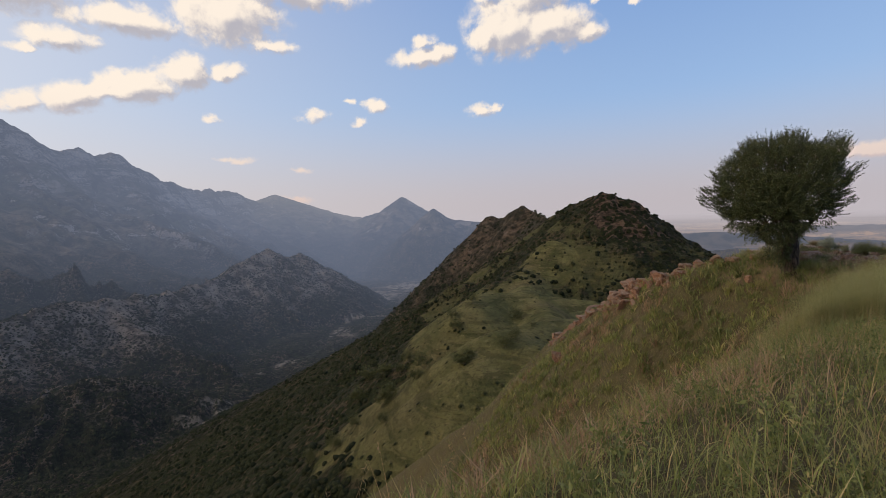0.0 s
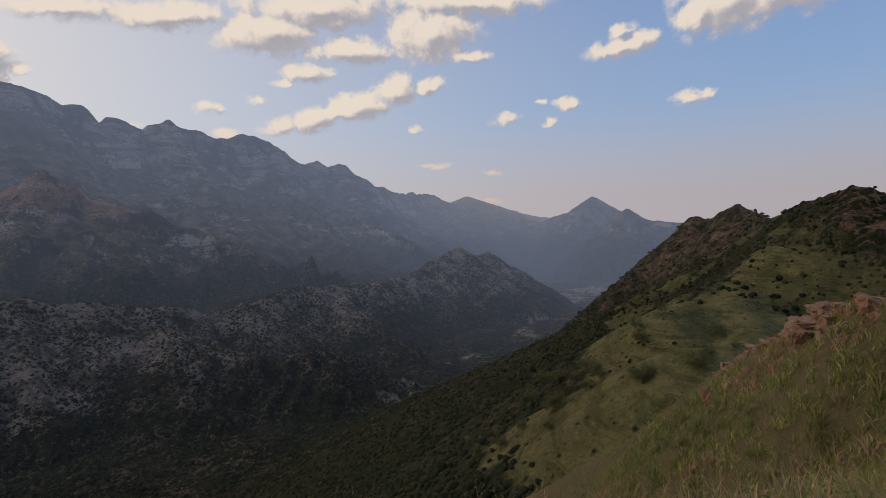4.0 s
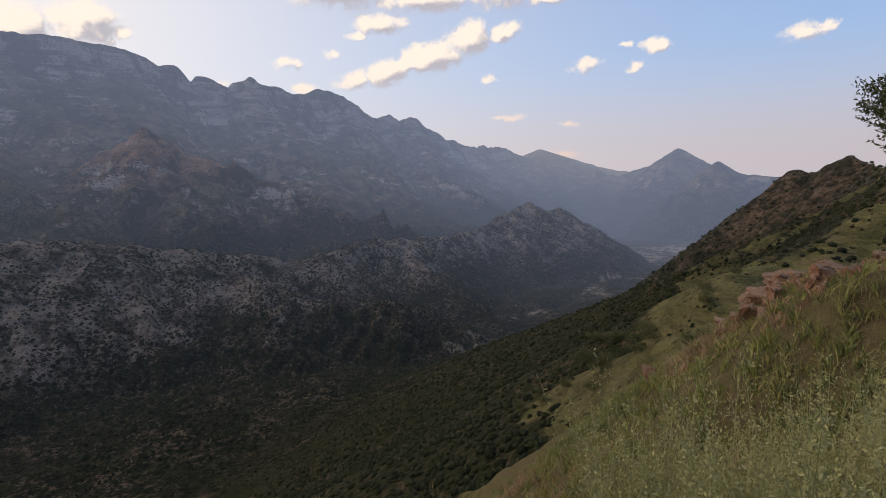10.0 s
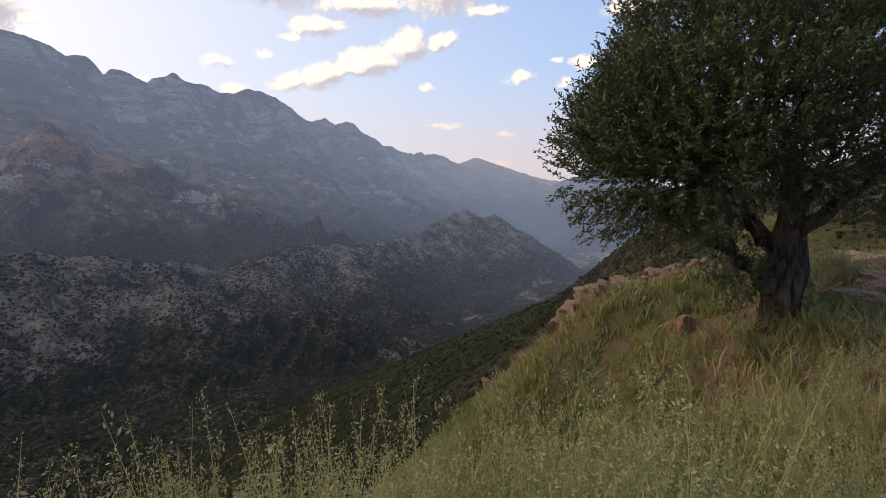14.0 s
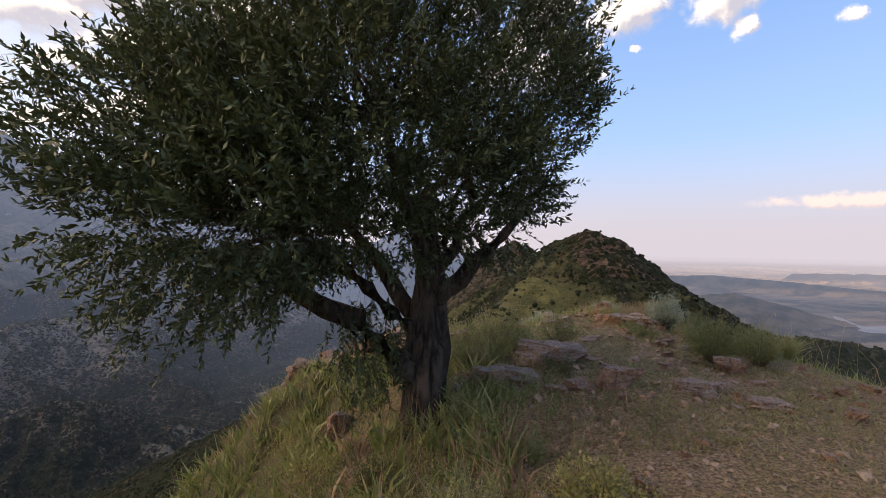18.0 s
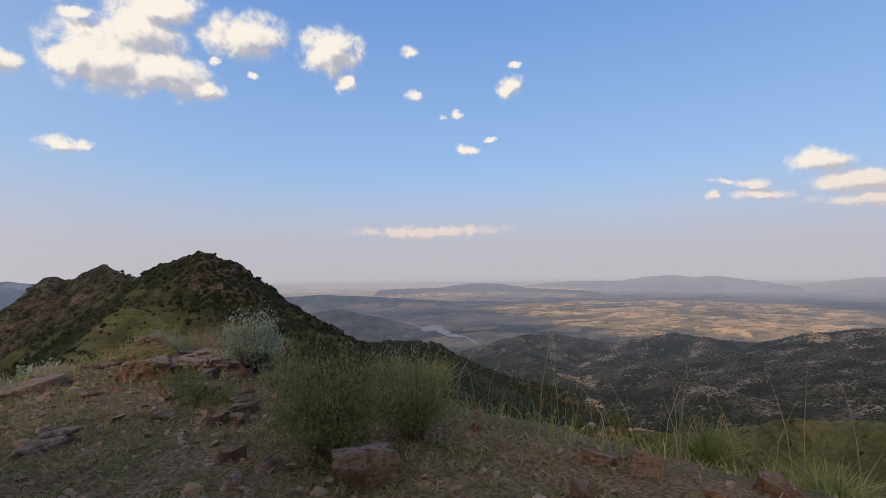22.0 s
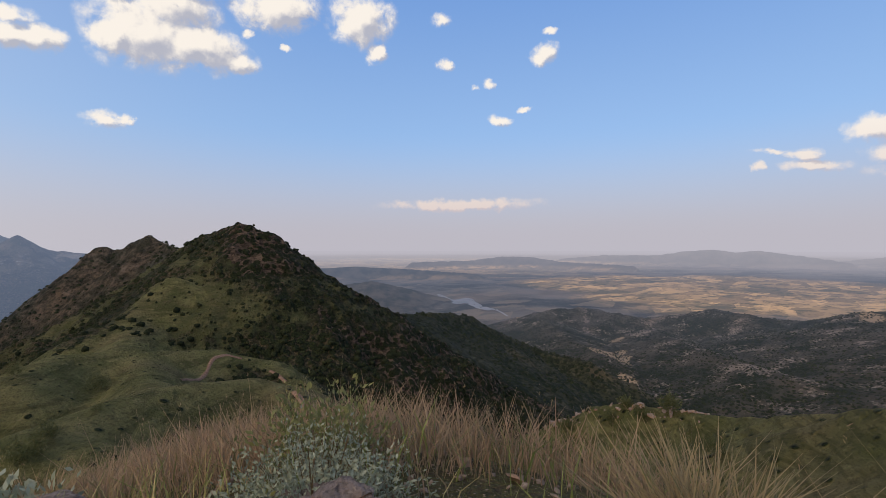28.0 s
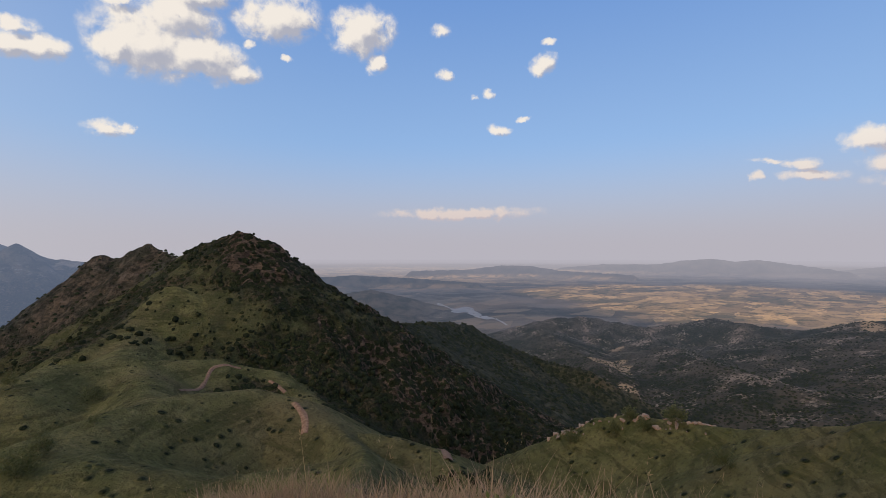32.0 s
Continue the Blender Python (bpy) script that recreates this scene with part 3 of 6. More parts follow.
RADII = np.concatenate([[0.25], rings(0.4, 8, 0.05), rings(8, 80, 0.022), rings(80, 2300, 0.0095), rings(2300, 4880, 0.0062)])
TURNS = np.radians(np.concatenate([np.arange(-180, -78, 2.0), np.arange(-78, 108, 0.2), np.arange(108, 180, 2.0)]))
GX, GY = np.meshgrid(15 + 0 * TURNS, 14 + 0 * RADII)
GX, GY = GX + RADII[:, None] * np.sin(TURNS), GY + RADII[:, None] * np.cos(TURNS)
GZ, KIND = ground(GX, GY, True)
RELIEF = np.clip((GZ - plain_level(GX, GY)) / 100.0, 0, 1)


def step(v, lo, hi):
    t = np.clip((v - lo) / (hi - lo), 0, 1)
    return t * t * (3 - 2 * t)


def land_cover(x, y, z, kind):
    """How wooded and how stony each place of the hillsides is."""
    dx, dy = x - EYE.x, y - EYE.y
    r, az = np.hypot(dx, dy), np.degrees(np.arctan2(dx, dy))
    el = np.degrees(np.arctan2(z - EYE.z, r))
    patch = fbm(x, y, 42.0, 4, 70)
    az, el = az + 1.3 * fbm(x, y, 25.0, 3, 71), el + 0.8 * patch
    wood = step(-z + 15 * patch, 47, 68)
    spine = 7.5 + np.clip(el + 9, 0, 14) * 0.85
    hill = np.where(kind == 3, 1.0, step(r, 238, 268) * step(az, 2, 6))
    face = step(az, spine - 1.0, spine + 1.5) * step(el, -11.5, -8.5 + 0 * az)
    rocks = step(el + 0.4 + (az - 17.5) * 0.85, -0.8, 1.0) * step(az, 16.0, 19.0)
    on_hill = np.clip(0.52 + 0.7 * patch - 0.25 * face + 0.5 * step(az, 19, 24), 0.08, 1)
    wood = np.where(z > -75, wood * (1 - hill) + on_hill * hill, np.maximum(wood, 0.55 + 0.4 * patch))
    east = step(az, 26, 29) * step(-z, 44, 54) * step(r, 150, 185)
    spur = step(x - 0.35 * y, 55, 75) * step(y, 160, 130)
    wood = np.maximum(wood, east * (0.75 + 0.3 * patch)) * (1 - spur)
    stony = rocks * hill * step(patch, -0.75, 0.1) + 0.5 * hill * step(az, 14, 9) * step(patch, -0.2, 0.3)
    return np.clip(wood, 0, 1), np.clip(stony, 0, 1)


REACH = np.hypot(GX - EYE.x, GY - EYE.y)
STRETCH = true_distance(REACH) / REACH
WOODED, STONY = land_cover(GX, GY, GZ, KIND)
GZ = GZ + STONY * (3.2 * fbm(GX, GY, 15.0, 5, 81, True) + 1.2 * fbm(GX, GY, 6.0, 3, 82))
AWAY = stream(GX, GY)
BED = np.exp(-((AWAY / 8) ** 2)) * step(fbm(GX, GY, 70.0, 4, 77), 0.0, 0.25) + np.exp(-((AWAY / 210) ** 2)) * step(GY, 1800, 2300) * (0.35 + 0.65 * step(fbm(GX, GY, 90.0, 4, 79), -0.1, 0.25))
BED = (RELIEF < 0.18) * np.clip(BED + 0.7 * (fbm(GX, GY, 85.0, 2, 78) > 0.5) * np.exp(-((AWAY / 120) ** 2)), 0, 1)


def sheet(name, rows, cols, material, label, category):
    """One piece of the land between two rings and two bearings; neighbours share their edge."""
    x, y, z = (g[rows[0] : rows[1] + 1][:, cols] for g in (GX, GY, GZ))
    nr, nc = x.shape
    idx = np.arange(nr * nc).reshape(nr, nc)
    quads = np.stack([idx[:-1, :-1], idx[:-1, 1:], idx[1:, 1:], idx[1:, :-1]], -1).reshape(-1, 4)
    ob = new(name, grid_mesh(name, np.stack([x, y, z], -1).reshape(-1, 3), quads, material, True))
    for word, values in (("relief", RELIEF), ("pale", KIND == 1), ("red", KIND == 2), ("scrub_and_shade", KIND == 3), ("wooded", WOODED), ("stony", STONY), ("bed", BED), ("true_x", (GX - EYE.x) * STRETCH), ("true_y", (GY - EYE.y) * STRETCH)):
        layer = ob.data.attributes.new(word, "FLOAT", "POINT")
        layer.data.foreach_set("value", np.ascontiguousarray(values[rows[0] : rows[1] + 1][:, cols], np.float32).ravel())
    return tagged(ob, label, category, kind="structure")


def grid_mesh(name, verts, faces, material, smooth=False):
    """A mesh from arrays of places and of faces with the same number of corners."""
    me = bpy.data.meshes.new(name)
    n, k = faces.shape
    me.vertices.add(len(verts))
    me.vertices.foreach_set("co", np.ascontiguousarray(verts, np.float32).ravel())
    me.loops.add(n * k)
    me.loops.foreach_set("vertex_index", np.ascontiguousarray(faces[:, ::-1], np.int32).ravel())
    me.polygons.add(n)
    me.polygons.foreach_set("loop_start", np.arange(0, n * k, k, dtype=np.int32))
    me.polygons.foreach_set("use_smooth", np.full(n, smooth))
    me.update(calc_edges=True)
    if material:
        me.materials.append(material)
    return me


# glow colours of the painted haze: range, plain, horizon
HAZE_WEST, HAZE_EAST, HAZE_HORIZON = (0.205, 0.255, 0.372), (0.17, 0.20, 0.275), (0.50, 0.475, 0.525)


def hillside_material():
    """Grass on the saddle, dark scrub on earth where it is wooded, layered brown rock where it is stony."""
    n = Nodes("green_hillside", 0.95, 0.1)
    big, mid, fine = n.noise(0.02, 4), n.noise(0.11, 4), n.noise(0.9, 5, 0.7)
    tussock = n.noise(0.42, 4, 0.6, None, (1, 1, 2.2))
    terrace = n.noise(0.16, 4, 0.6, None, (0.35, 0.35, 3.2), 0.6)
    c = n.mix(n.ramp(mid, 0.32, 0.68), (0.096, 0.104, 0.038), (0.172, 0.158, 0.068))
    c = n.mix(n.ramp(big, 0.50, 0.68, 0.0, 0.6), c, (0.150, 0.120, 0.066))
    c = n.mix(n.ramp(terrace, 0.52, 0.40, 0.0, 0.6), c, (0.055, 0.058, 0.021))
    c = n.mix(n.ramp(tussock, 0.55, 0.72, 0.0, 0.55), c, (0.23, 0.20, 0.10))
    c = n.mix(n.ramp(fine, 0.50, 0.34, 0.0, 0.55), c, (0.040, 0.043, 0.017))
    # the rocky hill's shade painted in: its grass made darker and greener
    c = n.mix(n.math("MULTIPLY", n.attribute("scrub_and_shade"), 0.6), c, n.mix(mid, (0.042, 0.050, 0.022), (0.080, 0.080, 0.038)))
    # earth and scrub
    wood, stony = n.attribute("wooded"), n.attribute("stony")
    earth = n.mix(n.ramp(n.noise(0.045, 6, 0.68), 0.42, 0.58), (0.030, 0.031, 0.017), (0.105, 0.078, 0.050))
    earth = n.mix(n.ramp(fine, 0.40, 0.64), (0.020, 0.022, 0.012), earth)
    wooded = n.ramp(n.math("ADD", wood, n.math("MULTIPLY", n.math("SUBTRACT", n.noise(0.09, 5, 0.68), 0.5), 1.3)), 0.25, 0.62)
    c = n.mix(n.math("MULTIPLY", wooded, 0.9), c, earth)
    # rock
    layer = n.noise(0.20, 6, 0.7, None, (0.8, 0.8, 2.4), 1.2)
    steep = n.math("SUBTRACT", 1.0, n.axis(n.geo.outputs["Normal"], 2))
    bare = n.math("ADD", n.math("MULTIPLY", stony, 0.56), n.math("MULTIPLY", steep, 0.42))
    bare = n.math("ADD", bare, n.math("MULTIPLY", n.math("SUBTRACT", n.noise(0.13, 6, 0.72), 0.5), 1.1))
    rocky = n.mix(n.ramp(layer, 0.36, 0.62), (0.042, 0.031, 0.023), (0.205, 0.145, 0.104))
    rocky = n.mix(n.ramp(n.noise(0.5, 5, 0.7), 0.48, 0.34, 0.0, 0.8), rocky, (0.022, 0.018, 0.013))
    c = n.mix(n.ramp(bare, 0.46, 0.56), c, rocky)
    # crowns of low scrub, thicker where it is wooded
    crown = n.dots(0.30)
    thick = n.math("ADD", n.math("MULTIPLY", wooded, 0.42), n.math("MULTIPLY", n.math("SUBTRACT", n.noise(0.07, 4, 0.6), 0.5), 0.7))
    shrub = n.math("SUBTRACT", crown, thick)
    c = n.mix(n.ramp(shrub, 0.20, 0.08), c, n.mix(n.ramp(fine, 0.35, 0.65), (0.010, 0.014, 0.006), (0.036, 0.045, 0.017)))
    n.base(c)
    n.bump(n.math("ADD", n.math("ADD", fine, n.math("MULTIPLY", n.math("MULTIPLY", layer, stony), 5.0)), n.math("ADD", n.ramp(shrub, 0.3, 0.0), n.math("MULTIPLY", n.math("ADD", tussock, terrace), 0.8))), 1.0, 2.6)
    return n.m


def plain_material():
    """Scrub hills close by, then the wide plain: dry grey land, orchards and fields, sunlight painted golden over two
    broad stretches.
    """
    n = Nodes("plain_fields", 0.95, 0.1)
    place = n.t.nodes.new("ShaderNodeCombineXYZ")
    n.t.links.new(n.attribute("true_x"), place.inputs[0])
    n.t.links.new(n.attribute("true_y"), place.inputs[1])
    place = place.outputs[0]
    mid, fine = n.noise(0.012, 5, 0.6), n.noise(0.12, 5, 0.7)
    broad, patch, grain = n.noise(0.00032, 5, 0.6, place), n.noise(0.0014, 6, 0.68, place, None, 0.6), n.noise(0.008, 5, 0.7, place)
    cell = n.t.nodes.new("ShaderNodeTexVoronoi")
    turn = n.t.nodes.new("ShaderNodeMapping")
    turn.inputs["Scale"].default_value, turn.inputs["Rotation"].default_value = (1.0, 2.4, 0.0), (0, 0, radians(35))
    n.t.links.new(place, turn.inputs[0])
    n.t.links.new(turn.outputs[0], cell.inputs["Vector"])
    cell.inputs["Scale"].default_value = 0.0032
    plot = n.axis(cell.outputs["Color"], 0)

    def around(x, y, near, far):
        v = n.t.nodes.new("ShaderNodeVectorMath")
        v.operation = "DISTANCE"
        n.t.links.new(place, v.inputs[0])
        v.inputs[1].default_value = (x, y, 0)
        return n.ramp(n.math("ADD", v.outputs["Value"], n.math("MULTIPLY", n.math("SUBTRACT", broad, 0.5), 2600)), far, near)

    # where sunshine on the plain is painted into the field colours
    sun_patch = n.math("MAXIMUM", around(5000, 1350, 1500, 2100), n.math("MULTIPLY", around(7000, 7600, 2600, 5200), 0.7))
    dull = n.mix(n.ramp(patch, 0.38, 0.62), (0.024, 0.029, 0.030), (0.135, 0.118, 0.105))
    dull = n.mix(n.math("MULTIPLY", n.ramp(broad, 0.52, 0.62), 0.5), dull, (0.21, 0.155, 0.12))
    sunlit_fields = n.mix(plot, (0.27, 0.18, 0.085), (0.86, 0.53, 0.23))
    sunlit_fields = n.mix(n.ramp(patch, 0.52, 0.42, 0.0, 0.65), sunlit_fields, (0.085, 0.078, 0.040))
    sunlit_fields = n.mix(n.ramp(grain, 0.50, 0.40, 0.0, 0.7), sunlit_fields, (0.055, 0.058, 0.028))
    open_land = n.mix(sun_patch, n.mix(n.math("MULTIPLY", n.ramp(plot, 0.75, 0.85), 0.5), dull, (0.22, 0.17, 0.125)), sunlit_fields)
    v = n.t.nodes.new("ShaderNodeVectorMath")
    v.operation = "LENGTH"
    n.t.links.new(n.pos, v.inputs[0])
    out = n.ramp(n.math("ADD", v.outputs["Value"], n.math("MULTIPLY", n.math("SUBTRACT", mid, 0.5), 500)), 1850, 2350)
    wild = n.mix(n.ramp(mid, 0.35, 0.65), (0.020, 0.023, 0.016), (0.060, 0.052, 0.042))
    clear = n.math("ADD", n.noise(0.014, 6, 0.70), n.math("MULTIPLY", n.math("SUBTRACT", fine, 0.5), 0.5))
    wild = n.mix(n.ramp(clear, 0.53, 0.66), wild, (0.175, 0.142, 0.118))
    wild = n.mix(n.ramp(n.noise(0.0045, 2, 0.4), 0.66, 0.68), wild, (0.26, 0.19, 0.125))
    hill = n.ramp(n.math("ADD", n.attribute("relief"), n.math("MULTIPLY", n.math("SUBTRACT", mid, 0.5), 0.35)), 0.10, 0.34)
    far_hill = n.mix(n.ramp(mid, 0.35, 0.65), (0.026, 0.032, 0.030), (0.085, 0.074, 0.064))
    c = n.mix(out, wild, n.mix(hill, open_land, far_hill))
    scrub_and_shade = n.attribute("scrub_and_shade")
    c = n.mix(n.math("MULTIPLY", scrub_and_shade, 0.85), c, n.mix(n.ramp(fine, 0.4, 0.6), (0.012, 0.016, 0.009), (0.036, 0.038, 0.021)))
    shrub = n.math("ADD", n.dots(0.12), n.math("MULTIPLY", n.math("SUBTRACT", mid, 0.5), 1.0))
    c = n.mix(n.math("MULTIPLY", n.ramp(shrub, 0.48, 0.32), n.math("SUBTRACT", 1.0, out)), c, (0.016, 0.021, 0.011))
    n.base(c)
    n.bump(n.math("ADD", fine, n.ramp(shrub, 0.5, 0.2)), 0.7, 5.0)
    # haze put in as emission, thicker towards the horizon
    n.far(HAZE_EAST, HAZE_HORIZON, 700, 3200, 2.0, 0.98)
    return n.m


def range_material():
    """Mountains: olive-brown slopes with beds of rock, red on the buttress, pale on the limestone ridge; scrub in the valley."""
    n = Nodes("mountain_rock", 0.95, 0.1)
    big, mid, fine = n.noise(0.003, 4), n.noise(0.016, 5, 0.6), n.noise(0.09, 6, 0.72)
    band = n.noise(0.006, 7, 0.70, None, (0.5, 0.5, 1.9), 1.4, 0.55)
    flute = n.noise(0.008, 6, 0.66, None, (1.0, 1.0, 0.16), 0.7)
    pale, red, scrub_and_shade = n.attribute("pale"), n.attribute("red"), n.attribute("scrub_and_shade")
    c = n.mix(n.ramp(mid, 0.34, 0.66), (0.045, 0.048, 0.030), (0.165, 0.134, 0.094))
    c = n.mix(n.ramp(big, 0.50, 0.66, 0.0, 0.7), c, (0.058, 0.068, 0.036))
    top = n.ramp(n.math("ADD", n.axis(n.pos, 2), n.math("MULTIPLY", n.math("SUBTRACT", mid, 0.5), 160)), -40, 120)
    c = n.mix(n.math("MULTIPLY", red, n.math("MULTIPLY", top, 0.85)), c, n.mix(n.ramp(mid, 0.36, 0.64), (0.17, 0.10, 0.066), (0.34, 0.205, 0.135)))
    # rock faces where the slope is steep, in beds and flutes
    steep = n.math("SUBTRACT", 1.0, n.axis(n.geo.outputs["Normal"], 2))
    stony = n.math("ADD", steep, n.math("ADD", n.math("MULTIPLY", n.math("SUBTRACT", band, 0.5), 1.1), n.math("MULTIPLY", n.math("SUBTRACT", fine, 0.5), 0.7)))
    rocky = n.mix(n.ramp(n.math("ADD", band, n.math("MULTIPLY", n.math("SUBTRACT", fine, 0.5), 0.5)), 0.36, 0.62), (0.060, 0.055, 0.050), (0.38, 0.335, 0.29))
    c = n.mix(n.ramp(stony, 0.30, 0.46), c, rocky)
    # gully shade painted into the colour as dark flutes
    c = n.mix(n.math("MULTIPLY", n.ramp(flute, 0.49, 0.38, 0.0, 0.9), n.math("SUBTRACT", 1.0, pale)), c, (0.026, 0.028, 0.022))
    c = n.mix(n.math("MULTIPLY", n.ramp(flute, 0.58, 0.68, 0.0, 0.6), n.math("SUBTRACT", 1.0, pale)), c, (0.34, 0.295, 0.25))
    # the limestone ridge
    slab = n.noise(0.02, 6, 0.7, None, (1.0, 1.0, 0.5), 0.8)
    c = n.mix(pale, c, n.mix(n.ramp(n.math("ADD", slab, n.math("MULTIPLY", n.math("SUBTRACT", fine, 0.5), 0.5)), 0.36, 0.64), (0.050, 0.046, 0.037), (0.24, 0.208, 0.176)))
    # earth and scrub low down
    foot = n.math("ADD", n.axis(n.pos, 2), n.math("MULTIPLY", n.math("SUBTRACT", mid, 0.5), 190))
    low = n.math("ADD", n.math("MULTIPLY", n.ramp(foot, -40, -190), n.math("SUBTRACT", 1.0, pale)), n.math("MULTIPLY", n.ramp(foot, -225, -315), pale))
    earth = n.mix(n.ramp(n.noise(0.014, 7, 0.72), 0.42, 0.56), (0.028, 0.030, 0.018), (0.125, 0.092, 0.066))
    earth = n.mix(n.ramp(fine, 0.36, 0.60), (0.019, 0.021, 0.013), earth)
    c = n.mix(n.math("MULTIPLY", n.math("MAXIMUM", low, scrub_and_shade), 0.88), c, earth)
    # scrub crowns, two sizes
    cover = n.math("ADD", n.math("MULTIPLY", low, 0.25), n.math("MULTIPLY", n.math("SUBTRACT", n.noise(0.012, 5, 0.65), 0.5), 0.9))
    shrub = n.math("SUBTRACT", n.dots(0.11), cover)
    small = n.math("SUBTRACT", n.dots(0.27), cover)
    crowns = n.math("MAXIMUM", n.ramp(shrub, 0.34, 0.22), n.ramp(small, 0.30, 0.18))
    c = n.mix(n.math("MULTIPLY", crowns, n.math("MAXIMUM", n.math("MULTIPLY", n.math("MAXIMUM", pale, low), 0.95), 0.35)), c, n.mix(n.ramp(fine, 0.40, 0.62), (0.009, 0.012, 0.006), (0.028, 0.034, 0.016)))
    c = n.mix(n.math("MULTIPLY", n.attribute("bed"), n.ramp(n.noise(0.05, 5, 0.7), 0.40, 0.55)), c, (0.27, 0.235, 0.19))
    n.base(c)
    n.bump(n.math("ADD", n.math("ADD", fine, n.math("MULTIPLY", band, 2.0)), n.math("ADD", n.math("MULTIPLY", flute, 5.0), n.math("MULTIPLY", crowns, 0.6))), 1.0, 12.0)
    # blue haze painted over the range as a faint glow
    n.far(HAZE_WEST, (0.275, 0.305, 0.38), 600, 2950, 1.75, 0.9)
    return n.m


def soil_material():
    n = Nodes("hilltop_soil", 0.95, 0.15)
    big, mid, fine = n.noise(0.35, 4), n.noise(2.2, 5, 0.65), n.noise(26, 5, 0.7)
    c = n.mix(n.ramp(mid, 0.4, 0.62), (0.275, 0.195, 0.124), (0.165, 0.152, 0.070))
    c = n.mix(n.ramp(big, 0.5, 0.66), c, (0.25, 0.165, 0.105))
    worn = n.t.nodes.new("ShaderNodeVectorMath")
    worn.operation = "DISTANCE"
    n.t.links.new(n.pos, worn.inputs[0])
    worn.inputs[1].default_value = (17.4, 12.4, 0)
    c = n.mix(n.ramp(n.math("ADD", worn.outputs["Value"], n.math("MULTIPLY", mid, 2.5)), 5.2, 3.0, 0.0, 0.55), c, (0.31, 0.222, 0.142))
    c = n.mix(n.ramp(fine, 0.45, 0.7, 0.0, 0.7), c, (0.12, 0.09, 0.055))
    dot = n.t.nodes.new("ShaderNodeVectorMath")
    dot.operation = "DISTANCE"
    n.t.links.new(n.pos, dot.inputs[0])
    dot.inputs[1].default_value = (17.6, 16.0, 0)
    meadow = n.ramp(n.math("ADD", dot.outputs["Value"], n.math("MULTIPLY", mid, 2.0)), 4.2, 6.5)
    c = n.mix(n.math("MULTIPLY", meadow, 0.85), c, n.mix(n.ramp(mid, 0.35, 0.65), (0.042, 0.050, 0.017), (0.105, 0.102, 0.040)))
    litter = n.noise(9.0, 5, 0.7)
    c = n.mix(n.ramp(litter, 0.46, 0.34, 0.0, 0.5), c, (0.07, 0.056, 0.033))
    c = n.mix(n.ramp(litter, 0.58, 0.70, 0.0, 0.6), c, (0.30, 0.235, 0.14))
    n.base(c)
    gravel = n.dots(34.0)
    c = n.mix(n.ramp(n.math("ADD", gravel, n.math("MULTIPLY", n.math("SUBTRACT", mid, 0.5), 0.6)), 0.24, 0.14, 0.0, 0.7), c, (0.34, 0.26, 0.20))
    n.base(n.mix(n.ramp(gravel, 0.52, 0.68, 0.0, 0.6), c, (0.085, 0.062, 0.042)))
    n.bump(n.math("ADD", n.math("ADD", n.math("MULTIPLY", mid, 2.0), fine), n.math("SUBTRACT", n.math("MULTIPLY", litter, 1.8), gravel)), 1.0, 0.05)
    return n.m


hilltop_mat, hill_mat, west_mat, east_mat = soil_material(), hillside_material(), range_material(), plain_material()
I1, I2 = int(np.searchsorted(RADII, 48)), int(np.searchsorted(RADII, 470))
LAST = len(RADII) - 1
WHOLE = np.concatenate([np.arange(len(TURNS)), [0]])
HALF = np.concatenate([np.arange(0, len(TURNS), 2), [0]])
EAST = np.nonzero((TURNS >= radians(13.9)) & (TURNS <= radians(181)))[0]
WEST = np.concatenate([np.nonzero(TURNS <= radians(13.95))[0], [EAST[0]]])
EAST = np.concatenate([EAST, [0]])
sheet("ground", (0, I1), HALF, hilltop_mat, "stony brown hilltop soil with thin dry grass", "ground")
sheet("ground_hillside", (I1, I2), WHOLE, hill_mat, "green grassy hillside dotted with dark scrub", "hillside")
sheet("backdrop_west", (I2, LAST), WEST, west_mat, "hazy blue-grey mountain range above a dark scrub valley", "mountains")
sheet("backdrop_east", (I2, LAST), EAST, east_mat, "hazy wide plain with fields, low hills and a lake", "plain")


# ---- things: helpers ----
def part(name, me, parent, label=""):
    """A mesh as one object under a thing or a part."""
    ob = new(name, me)
    ob.parent = parent
    if label:
        ob["label"] = label
    return ob


def from_bmesh(name, bm, material, smooth=True):
    me = bpy.data.meshes.new(name)
    bm.to_mesh(me)
    bm.free()
    if material:
        me.materials.append(material)
    for p in me.polygons:
        p.use_smooth = smooth
    return me


def level(x, y):
    return float(ground(np.array([x]), np.array([y]))[0])


RNG = np.random.default_rng(11)

